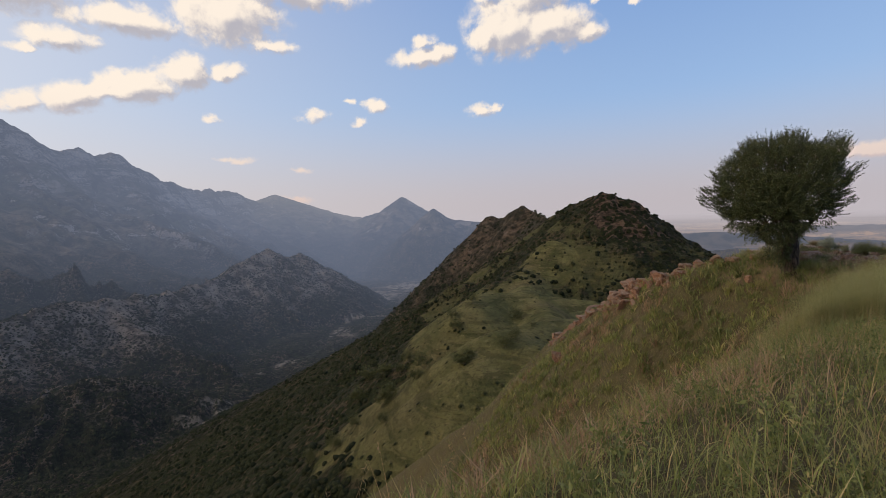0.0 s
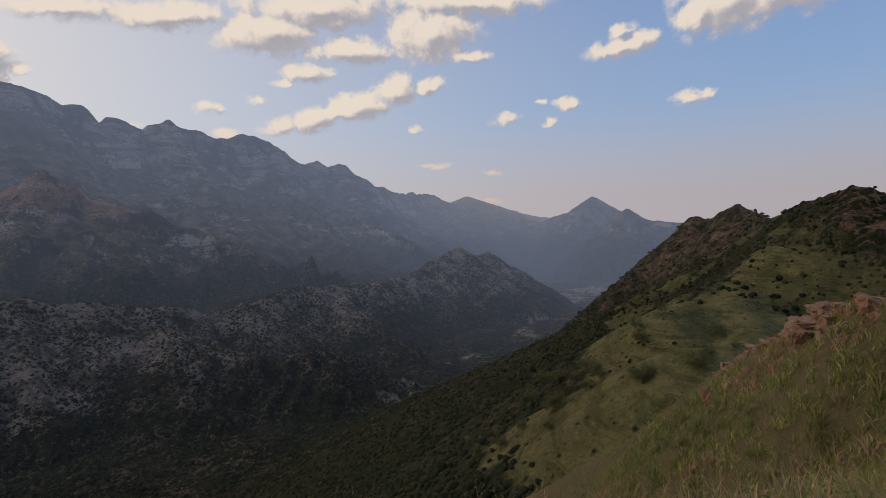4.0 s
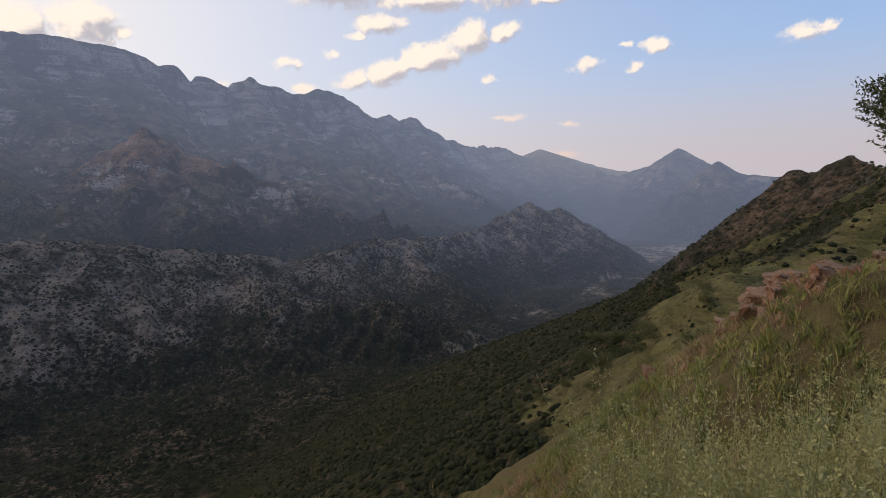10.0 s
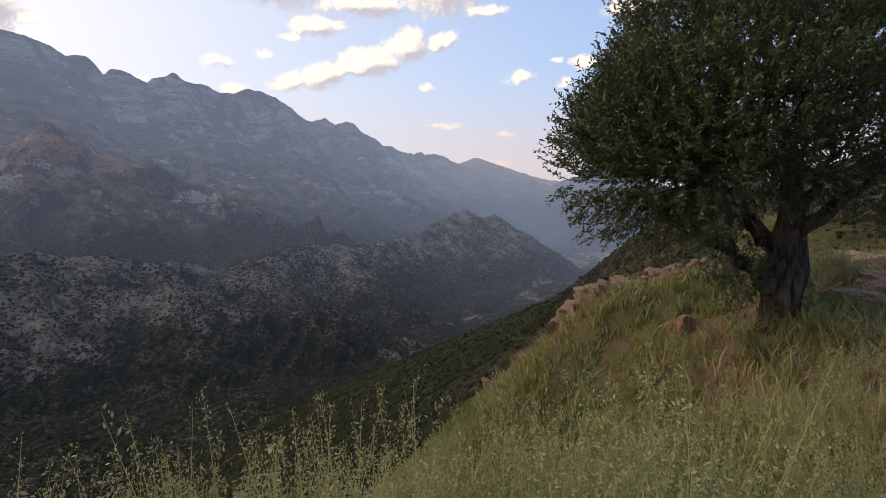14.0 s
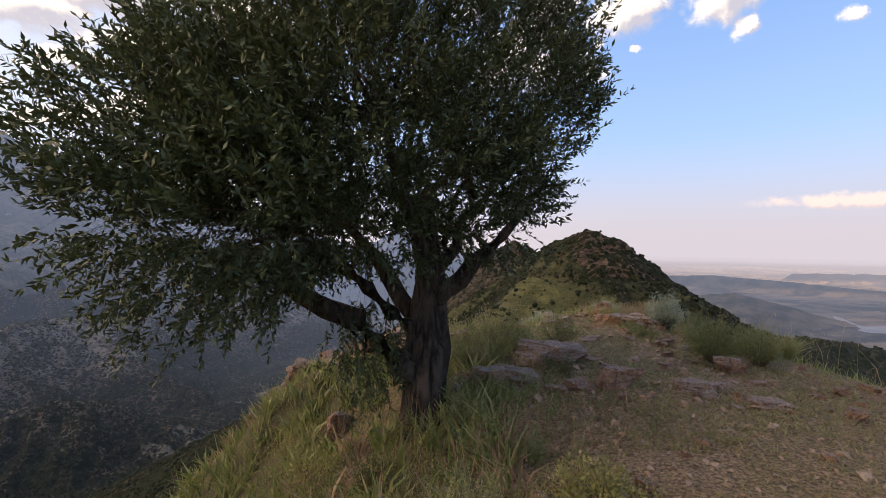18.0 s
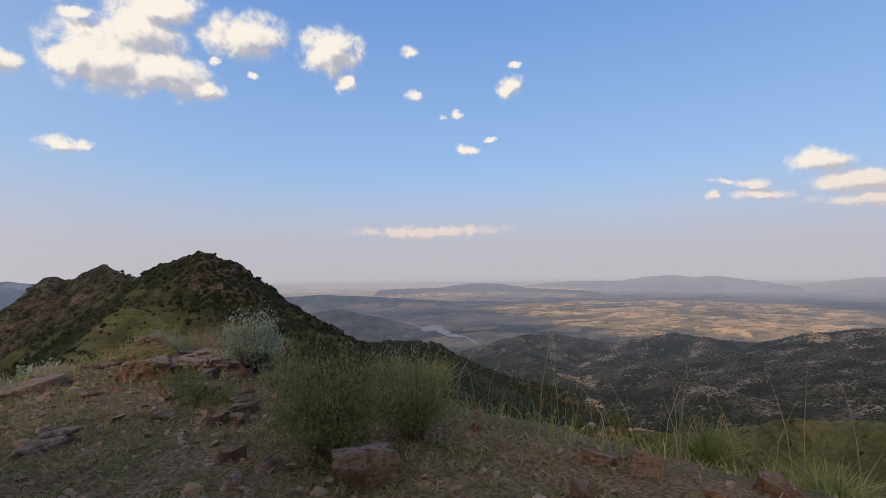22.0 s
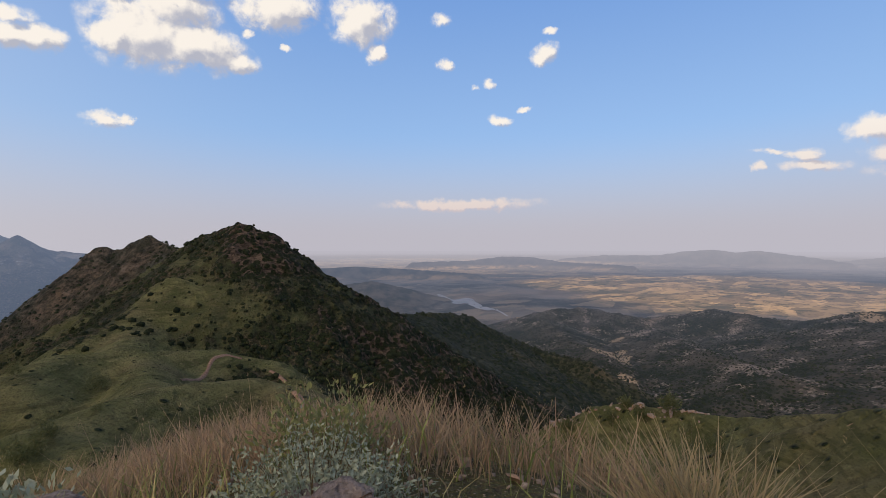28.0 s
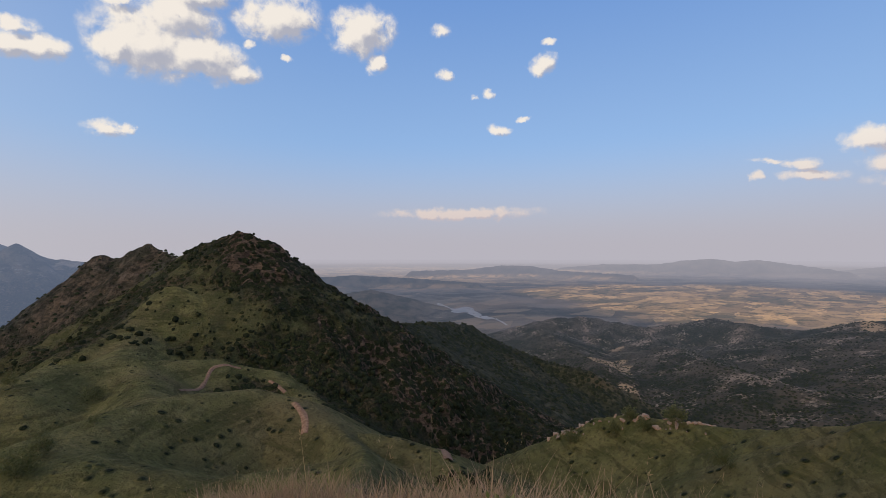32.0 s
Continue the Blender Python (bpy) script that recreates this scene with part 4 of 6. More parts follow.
# ---- rocks ----
def stone_material(name, warm, grey, dark):
    """Layered sandstone: fresh rusty faces on the broken sides, weathered grey and lichen on the upper ones."""
    n = Nodes(name, 0.88, 0.25)
    v = n.local()
    big, fine = n.noise(2.6, 5, 0.6, v), n.noise(30, 7, 0.72, v)
    layer = n.noise(3.2, 6, 0.65, v, (1.0, 1.0, 9.0), 0.4)
    up = n.axis(n.geo.outputs["Normal"], 2)
    worn = n.math("ADD", n.math("MULTIPLY", up, 0.55), n.math("ADD", n.math("MULTIPLY", n.math("SUBTRACT", big, 0.5), 1.3), n.math("MULTIPLY", n.random(), 0.35)))
    c = n.mix(n.ramp(worn, 0.18, 0.62), warm, grey)
    c = n.mix(n.ramp(layer, 0.46, 0.32, 0.0, 0.6), c, dark)
    c = n.mix(n.ramp(n.noise(8, 5, 0.65, v), 0.60, 0.70, 0.0, 0.75), c, (0.34, 0.32, 0.28))
    c = n.mix(n.ramp(n.noise(5, 5, 0.7, v), 0.42, 0.33, 0.0, 0.7), c, dark)
    n.base(n.mix(n.ramp(fine, 0.55, 0.34, 0.0, 0.65), c, dark))
    n.bump(n.math("ADD", n.math("MULTIPLY", layer, 1.5), n.math("ADD", fine, n.math("MULTIPLY", n.noise(9, 6, 0.7, v), 1.4))), 1.0, 0.035)
    return n.m


rock_mat = stone_material("weathered_sandstone", (0.30, 0.178, 0.112), (0.24, 0.192, 0.168), (0.065, 0.046, 0.038))
red_mat = stone_material("red_sandstone", (0.235, 0.13, 0.082), (0.20, 0.145, 0.11), (0.075, 0.048, 0.037))


def rock_mesh(w, d, h, seed, material, cuts=None, points=15, boxy=0.75):
    """A slabby broken stone: the hull of loose points in a box, roughened."""
    rng = random.Random(seed)
    bm = bmesh.new()
    for i in range(points):
        x, y, z = rng.uniform(-1, 1), rng.uniform(-1, 1), rng.choice((-0.7, -0.2, 0.55, 0.85, 1.0)) * rng.uniform(0.8, 1)
        k = 1.0 / max(abs(x), abs(y), 0.35) if rng.random() < boxy else 1.0
        top = 1 - 0.25 * max(z, 0)
        bm.verts.new((x * k * w / 2 * top, y * k * d / 2 * top, z * h))
    bmesh.ops.convex_hull(bm, input=bm.verts)
    bmesh.ops.delete(bm, geom=[v for v in bm.verts if not v.link_faces], context="VERTS")
    if points > 10:
        bmesh.ops.bevel(bm, geom=bm.edges[:], offset=min(w, d, h) * 0.03, segments=1, affect="EDGES", profile=0.6)
    bmesh.ops.triangulate(bm, faces=bm.faces[:])
    big = max(w, h)
    for _ in range((4 if big > 0.45 else 3 if big > 0.25 else 1) if cuts is None else cuts):
        long = [e for e in bm.edges if e.calc_length() > big * 0.06]
        bmesh.ops.subdivide_edges(bm, edges=long, cuts=1, use_grid_fill=False)
        bmesh.ops.triangulate(bm, faces=bm.faces[:])
    beds = rng.uniform(3.0, 5.0) / h
    for v in bm.verts:
        q = v.co * (3.0 / big) + Vector((seed * 3.1, seed * 1.7, 0))
        bed = math.floor(v.co.z * beds + 0.8 * noise.noise(q * 0.5))
        ledge = noise.noise(Vector((q.x * 0.7, q.y * 0.7, bed * 5.3 + seed)))
        crack = max(0.0, 0.16 - abs(noise.noise(Vector((q.x * 1.1 + 9, q.y * 1.1, q.z * 0.4))))) * 0.30
        side = Vector((v.co.x, v.co.y, 0))
        if side.length > 1e-6:
            v.co += side.normalized() * big * (0.070 * ledge - 1.4 * crack)
        v.co += v.co.normalized() * big * (0.024 * noise.noise(q * 1.8) + 0.016 * noise.noise(q * 6.0) - 0.25 * crack)
    return from_bmesh("rock", bm, material, False)


ROCKS = 0


def rock(x, y, w, d, h, turn, red=False, sink=0.0, tip=0.0, cuts=None):
    global ROCKS
    ROCKS += 1
    rng = random.Random(ROCKS)
    ob = new("rock", rock_mesh(w * 1.08, max(d, w * 0.5), h * 0.82, ROCKS, red_mat if red else rock_mat, cuts, 15, 0.35 if red else 0.7))
    ob.matrix_world = pose(x, y, level(x, y) + h * 0.08 - sink, rng.uniform(-8, 8) + tip, rng.uniform(-8, 8), turn + rng.uniform(-20, 20))
    kind = "large" if w > 0.5 else "small" if w < 0.2 else "broken"
    return tagged(ob, kind + " weathered reddish-brown sandstone rock bedded in the hilltop soil", "rock", "rocks of the hilltop")


rock(15.56, 15.98, 0.95, 0.52, 0.32, 6)
rock(15.12, 16.25, 0.31, 0.17, 0.23, 11)
rock(16.07, 15.54, 0.28, 0.16, 0.11, 0)
rock(16.34, 15.57, 0.31, 0.17, 0.15, -4)
rock(16.49, 15.48, 0.17, 0.10, 0.09, -7)
rock(16.40, 16.73, 1.05, 0.57, 0.34, -4)
rock(16.89, 15.56, 0.60, 0.34, 0.26, -13)
rock(16.99, 16.20, 0.28, 0.16, 0.11, -12)
rock(17.54, 15.30, 0.50, 0.27, 0.19, -24)
rock(17.92, 15.41, 0.33, 0.18, 0.09, -28)
rock(18.06, 14.81, 0.42, 0.23, 0.11, -35)
rock(18.52, 16.13, 0.44, 0.24, 0.25, -30)
rock(17.73, 16.18, 0.15, 0.08, 0.12, -22)
rock(17.68, 14.78, 0.12, 0.07, 0.06, -30)
rock(17.65, 20.9, 0.8, 0.45, 0.2, -12)
rock(19.03, 19.05, 0.24, 0.16, 0.14, -23)
rock(18.64, 17.82, 0.29, 0.16, 0.11, -24)
rock(17.52, 18.22, 0.31, 0.17, 0.12, -13)
rock(16.67, 20.10, 0.42, 0.23, 0.25, -4)
rock(17.51, 16.64, 0.15, 0.08, 0.06, -17)
rock(15.08, 18.30, 0.68, 0.37, 0.36, 8)
rock(14.20, 19.95, 0.31, 0.17, 0.19, 12)
rock(19.57, 15.02, 0.22, 0.12, 0.17, -61)
rock(19.57, 15.27, 0.22, 0.12, 0.09, -57)
rock(19.92, 13.81, 0.27, 0.15, 0.10, -84)
rock(17.79, 16.24, 0.15, 0.08, 0.11, -20)
rock(17.57, 16.72, 0.18, 0.10, 0.06, -14)
rock(18.14, 18.13, 0.16, 0.09, 0.08, -16)
rock(18.78, 15.09, 0.13, 0.07, 0.06, -51)
rock(19.05, 14.84, 0.13, 0.07, 0.06, -59)
rock(18.70, 15.56, 0.08, 0.04, 0.06, -43)
rock(18.52, 15.64, 0.26, 0.14, 0.06, -39)
rock(17.00, 16.76, 0.32, 0.18, 0.06, -4)
rock(17.41, 18.11, 0.36, 0.20, 0.09, -8)
rock(18.40, 17.77, 0.21, 0.12, 0.07, -20)
rock(19.50, 14.66, 0.13, 0.07, 0.06, -66)
rock(19.38, 15.83, 0.08, 0.05, 0.06, -48)
rock(19.99, 14.44, 0.24, 0.13, 0.06, -73)
rock(18.97, 19.52, 0.98, 0.50, 0.24, -40)
rock(18.55, 19.74, 0.34, 0.28, 0.30, -19)
rock(18.46, 20.04, 0.32, 0.24, 0.28, -15)
rock(18.32, 20.17, 0.21, 0.11, 0.11, -11)
rock(18.93, 18.98, 0.18, 0.10, 0.08, -30)
rock(19.32, 18.68, 0.11, 0.06, 0.07, -40)
rock(19.44, 18.63, 0.11, 0.06, 0.06, -43)
rock(19.00, 18.52, 0.12, 0.06, 0.06, -37)
rock(18.45, 21.75, 0.62, 0.34, 0.10, -7)
rock(19.12, 20.15, 0.66, 0.34, 0.20, -42)
rock(17.96, 19.60, 0.16, 0.09, 0.06, -6)
rock(18.14, 19.58, 0.17, 0.09, 0.06, -10)
rock(19.05, 18.78, 0.09, 0.05, 0.06, -34)
rock(18.55, 20.00, 0.26, 0.14, 0.13, -18)
rock(18.65, 20.42, 0.24, 0.13, 0.11, -17)
rock(19.02, 21.47, 0.47, 0.26, 0.24, -25)
rock(19.37, 21.24, 0.26, 0.15, 0.09, -37)
rock(18.65, 21.86, 0.35, 0.19, 0.14, -12)
rock(15.74, 12.56, 0.92, 0.48, 0.38, -28)
rock(13.59, 14.45, 0.29, 0.16, 0.27, 0)
rock(15.00, 15.77, 0.24, 0.13, 0.29, -11)
rock(14.93, 12.29, 0.23, 0.13, 0.10, -20)
rock(14.90, 12.01, 0.25, 0.14, 0.08, -22)
rock(14.79, 12.09, 0.18, 0.10, 0.07, -19)
rock(15.05, 11.80, 0.16, 0.09, 0.06, -25)
rock(15.69, 13.65, 0.21, 0.11, 0.07, -23)
rock(15.40, 13.07, 0.14, 0.08, 0.06, -22)
rock(14.54, 11.64, 0.26, 0.14, 0.08, -18)
rock(15.93, 13.76, 0.12, 0.07, 0.07, -22)
rock(15.41, 13.62, 0.16, 0.09, 0.07, -14)
rock(16.88, 14.03, 0.11, 0.06, 0.07, -32)
rock(17.57, 13.60, 0.11, 0.06, 0.06, -42)
# the outcrop at the brink of the valley
rock(11.4, 22.9, 0.94, 0.79, 0.76, 20, True, 0.1, -8)
rock(11.9, 23.7, 0.94, 0.72, 0.72, -30, True, 0.1, 6)
rock(12.2, 22.6, 0.79, 0.58, 0.50, 60, True)
rock(12.8, 23.2, 0.86, 0.65, 0.50, 10, True)
rock(13.4, 23.2, 0.64, 0.56, 0.36, 40, True)
rock(12.7, 21.5, 0.64, 0.48, 0.27, -15, True)
rock(13.9, 20.1, 0.48, 0.36, 0.22, 25)
rock(14.2, 21.3, 0.56, 0.40, 0.24, 70)
rock(10.7, 23.2, 0.64, 0.56, 0.36, -50, True)
rock(10.2, 23.9, 0.56, 0.48, 0.30, 15, True)
rock(11.1, 22.1, 0.65, 0.50, 0.50, 35, True)
rock(11.6, 22.0, 0.5, 0.4, 0.45, 5, True)
rock(12.3, 24.2, 0.65, 0.50, 0.43, 55, True)
rock(7.4, 24.8, 1.0, 0.8, 0.8, 5, True)
rock(13.5, 16.6, 0.42, 0.34, 0.36, 30)
CRAG = random.Random(5)
for k in range(34):
    t = CRAG.random()
    rx = 10.6 + 3.6 * t + CRAG.gauss(0, 0.35)
    ry = 23.8 - 5.2 * t * t + CRAG.gauss(0, 0.5)
    rw = CRAG.uniform(0.3, 0.8) * (1.3 - 0.5 * t)
    turn, tip = CRAG.uniform(-30, 30), CRAG.uniform(5, 25)
    for layer in range(CRAG.randint(1, 3)):
        rock(rx + CRAG.uniform(-0.06, 0.06), ry + CRAG.uniform(-0.06, 0.06), rw * (1.25 - 0.15 * layer), rw * 0.85, rw * 0.36, turn, True, -rw * 0.24 * layer - 0.1, tip)
rock(18.89, 21.09, 0.46, 0.32, 0.46, -30)
rock(18.3, 22.35, 1.3, 0.6, 0.16, -10)
rock(18.25, 23.0, 0.6, 0.45, 0.3, 20)
rock(18.3, 24.3, 0.7, 0.5, 0.3, -20)

# the rocky lip of the spur in the east
LIP = random.Random(9)
def rubble(count, place, material, label):
    """Broken rock lying too thick to count, joined into one piece."""
    bm = bmesh.new()
    for k in range(count):
        x, y, size = place(k)
        me = rock_mesh(size, size * 0.7, size * LIP.uniform(0.35, 0.7), 700 + k, None, 2, 13, 0.5)
        me.transform(pose(x, y, level(x, y) - 0.05 * size, LIP.uniform(-20, 20), LIP.uniform(-20, 20), LIP.uniform(0, 360)))
        bm.from_mesh(me)
        bpy.data.meshes.remove(me)
    tagged(new("broken_rock", from_bmesh("broken_rock", bm, material, False)), label, "rocks", kind="stuff")


def lip_place(k):
    t = LIP.random()
    return 146 + 4 * math.sin(3 * t) + LIP.gauss(-1.0, 2.0), 104 - 48 * t, LIP.uniform(0.7, 2.4) * LIP.uniform(0.6, 1.0)


def brink_place(k):
    t = LIP.random()
    return 12.4 - 2.6 * t + LIP.gauss(-0.25, 0.5), 19.8 + 13.0 * t + LIP.gauss(0, 0.6), LIP.uniform(0.2, 0.6) * LIP.uniform(0.7, 1.4)


for k in range(14):
    x, y, size = lip_place(k)
    ob = rock(x, y, size * 1.4, size, size * 0.7, LIP.uniform(0, 180), False, 0.1 * size, LIP.uniform(-15, 15), 2)
    tagged(ob, "pale weathered boulder on the rocky lip of a grassy spur", "rock", "boulders of the spur")
for k in range(18):
    x, y, size = brink_place(k)
    ob = rock(x, y, size * 1.6, size * 1.1, size, LIP.uniform(0, 180), True, 0.1 * size, LIP.uniform(-15, 15))
    tagged(ob, "broken reddish-brown rock of the band along the valley brink", "rock", "rocks of the brink")
rubble(46, lip_place, rock_mat, "pale broken rock along the lip of a grassy spur")
rubble(120, brink_place, red_mat, "broken reddish-brown rock in a band along the valley brink")

# smaller broken stones strewn over the bare ground
STREW = random.Random(77)
for k in range(120):
    if k < 80:
        rx, ry = STREW.uniform(17.9, 19.9), STREW.uniform(16.6, 21.0)
    else:
        rx, ry = STREW.uniform(16.0, 20.0), STREW.uniform(12.2, 16.6)
    if math.hypot(rx - 17.75 - 0.09 * (ry - 17.5), 0.4 * max(0.0, abs(ry - 18) - 3)) < 0.35:
        continue
    rw = STREW.uniform(0.07, 0.2) * (1.6 if STREW.random() < 0.2 else 1.0)
    rock(rx, ry, rw, rw * 0.7, rw * STREW.uniform(0.3, 0.6), STREW.uniform(0, 180), STREW.random() < 0.4)

# loose pebbles and chips of stone, too many to count
def chips(count):
    base = [rock_mesh(1, 0.8, 0.4, 500 + k, None, 0, 9) for k in range(5)]
    vs, fs, off = [], [], 0
    for k, me in enumerate(base):
        co = np.array([v.co for v in me.vertices])
        tri = np.array([p.vertices[:] for p in me.polygons])
        n = count // 5
        t = RNG.random(n)
        x = 14.5 + 5.0 * t + RNG.normal(0, 1.4, n)
        y = 9.5 + 13.0 * t + RNG.normal(0, 1.6, n)
        z = ground(x, y)
        size, a = RNG.uniform(0.015, 0.065, n) * (1 + 1.2 * (RNG.random(n) > 0.93)), RNG.uniform(0, 6.28, n)
        c, s = np.cos(a), np.sin(a)
        px = (co[None, :, 0] * c[:, None] - co[None, :, 1] * s[:, None]) * size[:, None] + x[:, None]
        py = (co[None, :, 0] * s[:, None] + co[None, :, 1] * c[:, None]) * size[:, None] + y[:, None]
        pz = co[None, :, 2] * size[:, None] + z[:, None]
        vs.append(np.stack([px, py, pz], -1).reshape(-1, 3))
        fs.append((tri[None] + (np.arange(n) * len(co))[:, None, None] + off).reshape(-1, 3))
        off += n * len(co)
        bpy.data.meshes.remove(me)
    n = Nodes("stone_chips", 0.9, 0.2)
    c = n.mix(n.island(), (0.26, 0.165, 0.105), (0.25, 0.20, 0.16))
    n.base(n.mix(n.ramp(n.noise(60, 3), 0.4, 0.7, 0, 0.5), c, (0.13, 0.09, 0.07)))
    ob = new("stone_chips", grid_mesh("stone_chips", np.concatenate(vs), np.concatenate(fs), n.m))
    tagged(ob, "loose reddish stone chips scattered over the trampled hilltop soil", "stones", kind="stuff")


chips(5200)

# ---- leaves and grass ----
def leaf_material(name, a, b, dry, dryness=0.12, through=0.35, rough=0.55, spec=0.35, patchy=0.0):
    n = Nodes(name, rough, spec)
    r = n.island()
    c = n.mix(r, a, b)
    c = n.mix(n.ramp(n.math("FRACT", n.math("MULTIPLY", r, 17.31)), 1 - dryness, 1 - dryness * 0.6), c, dry)
    c = n.mix(n.ramp(n.noise(1.3, 3), 0.35, 0.65, 0.0, 0.6), c, b)
    c = n.mix(n.ramp(n.noise(0.45, 3), 0.5, 0.68, 0.0, 0.5), c, (a[0] * 0.6, a[1] * 0.62, a[2] * 0.6))
    if patchy:
        c = n.mix(n.ramp(n.noise(0.7, 4, 0.6), 0.5, 0.62, 0.0, patchy), c, dry)
    return n.leafy(c, through).m


grass_mat = leaf_material("green_grass", (0.092, 0.128, 0.032), (0.235, 0.258, 0.080), (0.40, 0.32, 0.155), 0.18, patchy=0.3)
straw_mat = leaf_material("straw_grass", (0.34, 0.27, 0.13), (0.30, 0.20, 0.11), (0.17, 0.17, 0.06), 0.2)
turf_mat = leaf_material("short_turf", (0.125, 0.128, 0.048), (0.27, 0.232, 0.115), (0.33, 0.26, 0.14), 0.2)
pink_mat = leaf_material("russet_grass", (0.22, 0.138, 0.088), (0.37, 0.265, 0.165), (0.15, 0.14, 0.055), 0.25)
herb_mat = leaf_material("herb_leaf", (0.118, 0.134, 0.048), (0.31, 0.31, 0.138), (0.34, 0.33, 0.16), 0.15)
low_mat = leaf_material("low_herb_leaf", (0.055, 0.08, 0.022), (0.20, 0.225, 0.08), (0.30, 0.26, 0.11), 0.15)
weed_mat = leaf_material("weed_leaf", (0.115, 0.126, 0.044), (0.285, 0.278, 0.122), (0.34, 0.30, 0.14), 0.12)
bush_mat = leaf_material("bush_leaf", (0.092, 0.112, 0.036), (0.215, 0.22, 0.088), (0.26, 0.25, 0.08), 0.1)
yellow_mat = leaf_material("yellow_bush_leaf", (0.20, 0.20, 0.055), (0.27, 0.25, 0.09), (0.34, 0.28, 0.12), 0.2)
dark_mat = leaf_material("dark_bush_leaf", (0.045, 0.062, 0.018), (0.10, 0.105, 0.036), (0.14, 0.12, 0.05), 0.08)
silver_mat = leaf_material("silver_leaf", (0.17, 0.205, 0.135), (0.36, 0.385, 0.29), (0.12, 0.15, 0.08), 0.2, 0.25, 0.7, 0.15)
dry_mat = leaf_material("dry_tuft", (0.24, 0.17, 0.09), (0.32, 0.25, 0.13), (0.12, 0.12, 0.05), 0.2)
olive_mat = leaf_material("olive_leaf", (0.034, 0.049, 0.017), (0.082, 0.098, 0.037), (0.105, 0.125, 0.055), 0.12, 0.18, 0.5, 0.28)


def wood_material(name, a, b):
    n = Nodes(name, 0.9, 0.2)
    v = n.local()
    grain = n.noise(9, 6, 0.7, v, (1, 1, 0.25), 0.8)
    c = n.mix(n.ramp(grain, 0.35, 0.65), a, b)
    n.base(n.mix(n.ramp(n.noise(2.5, 3, 0.5, v), 0.55, 0.7, 0, 0.5), c, (a[0] * 5, a[1] * 5, a[2] * 5)))
    n.bump(grain, 1.0, 0.12)
    return n.m


bark_mat = wood_material("olive_bark", (0.022, 0.017, 0.013), (0.13, 0.095, 0.068))
stem_mat = wood_material("shrub_stem", (0.10, 0.075, 0.045), (0.20, 0.15, 0.09))


def unit(v):
    return v / np.maximum(np.linalg.norm(v, axis=-1, keepdims=True), 1e-9)


def leaf_arrays(base, way, length, width, fold=None):
    """Pointed leaves: one rhombus each, from base along way."""
    n = len(base)
    other = unit(RNG.normal(size=(n, 3)))
    side = unit(np.cross(way, other))
    mid = base + way * (length * 0.45)[:, None]
    verts = np.stack([base, mid + side * (width / 2)[:, None], base + way * length[:, None], mid - side * (width / 2)[:, None]], 1)
    return verts.reshape(-1, 3), np.arange(4 * n).reshape(n, 4)


def blade_arrays(x, y, z, h, w, lean, sag=0.12):
    """Grass blades: two tapering strips each, bending over to one side."""
    n = len(x)
    a = RNG.uniform(0, 2 * np.pi, n)
    out = np.stack([np.cos(a), np.sin(a), 0 * a], -1)
    b = RNG.uniform(0, 2 * np.pi, n)
    side = np.stack([np.cos(b), np.sin(b), 0 * b], -1)
    root = np.stack([x, y, z], -1)
    rows = []
    for l, wide in ((0.0, 0.7), (0.55, 1.0), (1.0, 0.12)):
        c = root + out * (h * lean * l * l)[:, None] + np.array([0, 0, 1.0]) * (h * (l - sag * lean * l * l))[:, None]
        rows += [c - side * (w * wide / 2)[:, None], c + side * (w * wide / 2)[:, None]]
    verts = np.stack(rows, 1).reshape(-1, 3)
    i = np.arange(n)[:, None] * 6
    faces = np.concatenate([i + [0, 1, 3, 2], i + [2, 3, 5, 4]])
    return verts, faces


def walkside(n, spread, power=1.7):
    """Places scattered about the line of the walk, thickest close to it."""
    t = RNG.random(n)
    x = np.interp(t, (0, 0.55, 0.8, 1), (-0.5, 14.8, 17.5, 18.6))
    y = np.interp(t, (0, 0.55, 0.8, 1), (-2.5, 10.5, 16.5, 23.0))
    a, r = RNG.uniform(0, 2 * np.pi, n), 0.15 + spread * RNG.random(n) ** power
    return x + r * np.cos(a), y + r * np.sin(a)


BARE = ((15.6, 10.6, 0.9), (17.2, 12.6, 2.2), (17.7, 14.6, 2.2), (17.9, 16.6, 1.9), (18.2, 18.4, 1.6), (18.5, 20.2, 1.3), (18.5, 21.2, 0.5))


def trodden(x, y):
    """1 where the ground is bare and trampled, 0 where plants grow freely."""
    best = np.full(np.shape(x), 9.0)
    for (ax, ay, aw), (bx, by, bw) in zip(BARE[:-1], BARE[1:]):
        s = np.clip(((x - ax) * (bx - ax) + (y - ay) * (by - ay)) / ((bx - ax) ** 2 + (by - ay) ** 2), 0, 1)
        best = np.minimum(best, np.hypot(x - ax - s * (bx - ax), y - ay - s * (by - ay)) / (aw + s * (bw - aw)))
    return step(best + 0.25 * fbm(x, y, 0.9, 3, 90), 1.12, 0.72)


TRAIL = ((-0.5, -2.5), (1.3, -1.5), (3.35, 0.3), (6.7, 3.0), (8.4, 4.8), (10.35, 6.3), (12.0, 7.2), (13.9, 9.3), (15.3, 11.2), (16.5, 13.0), (17.3, 15.1), (17.7, 17.3), (18.28, 20.1), (18.3, 21.2))


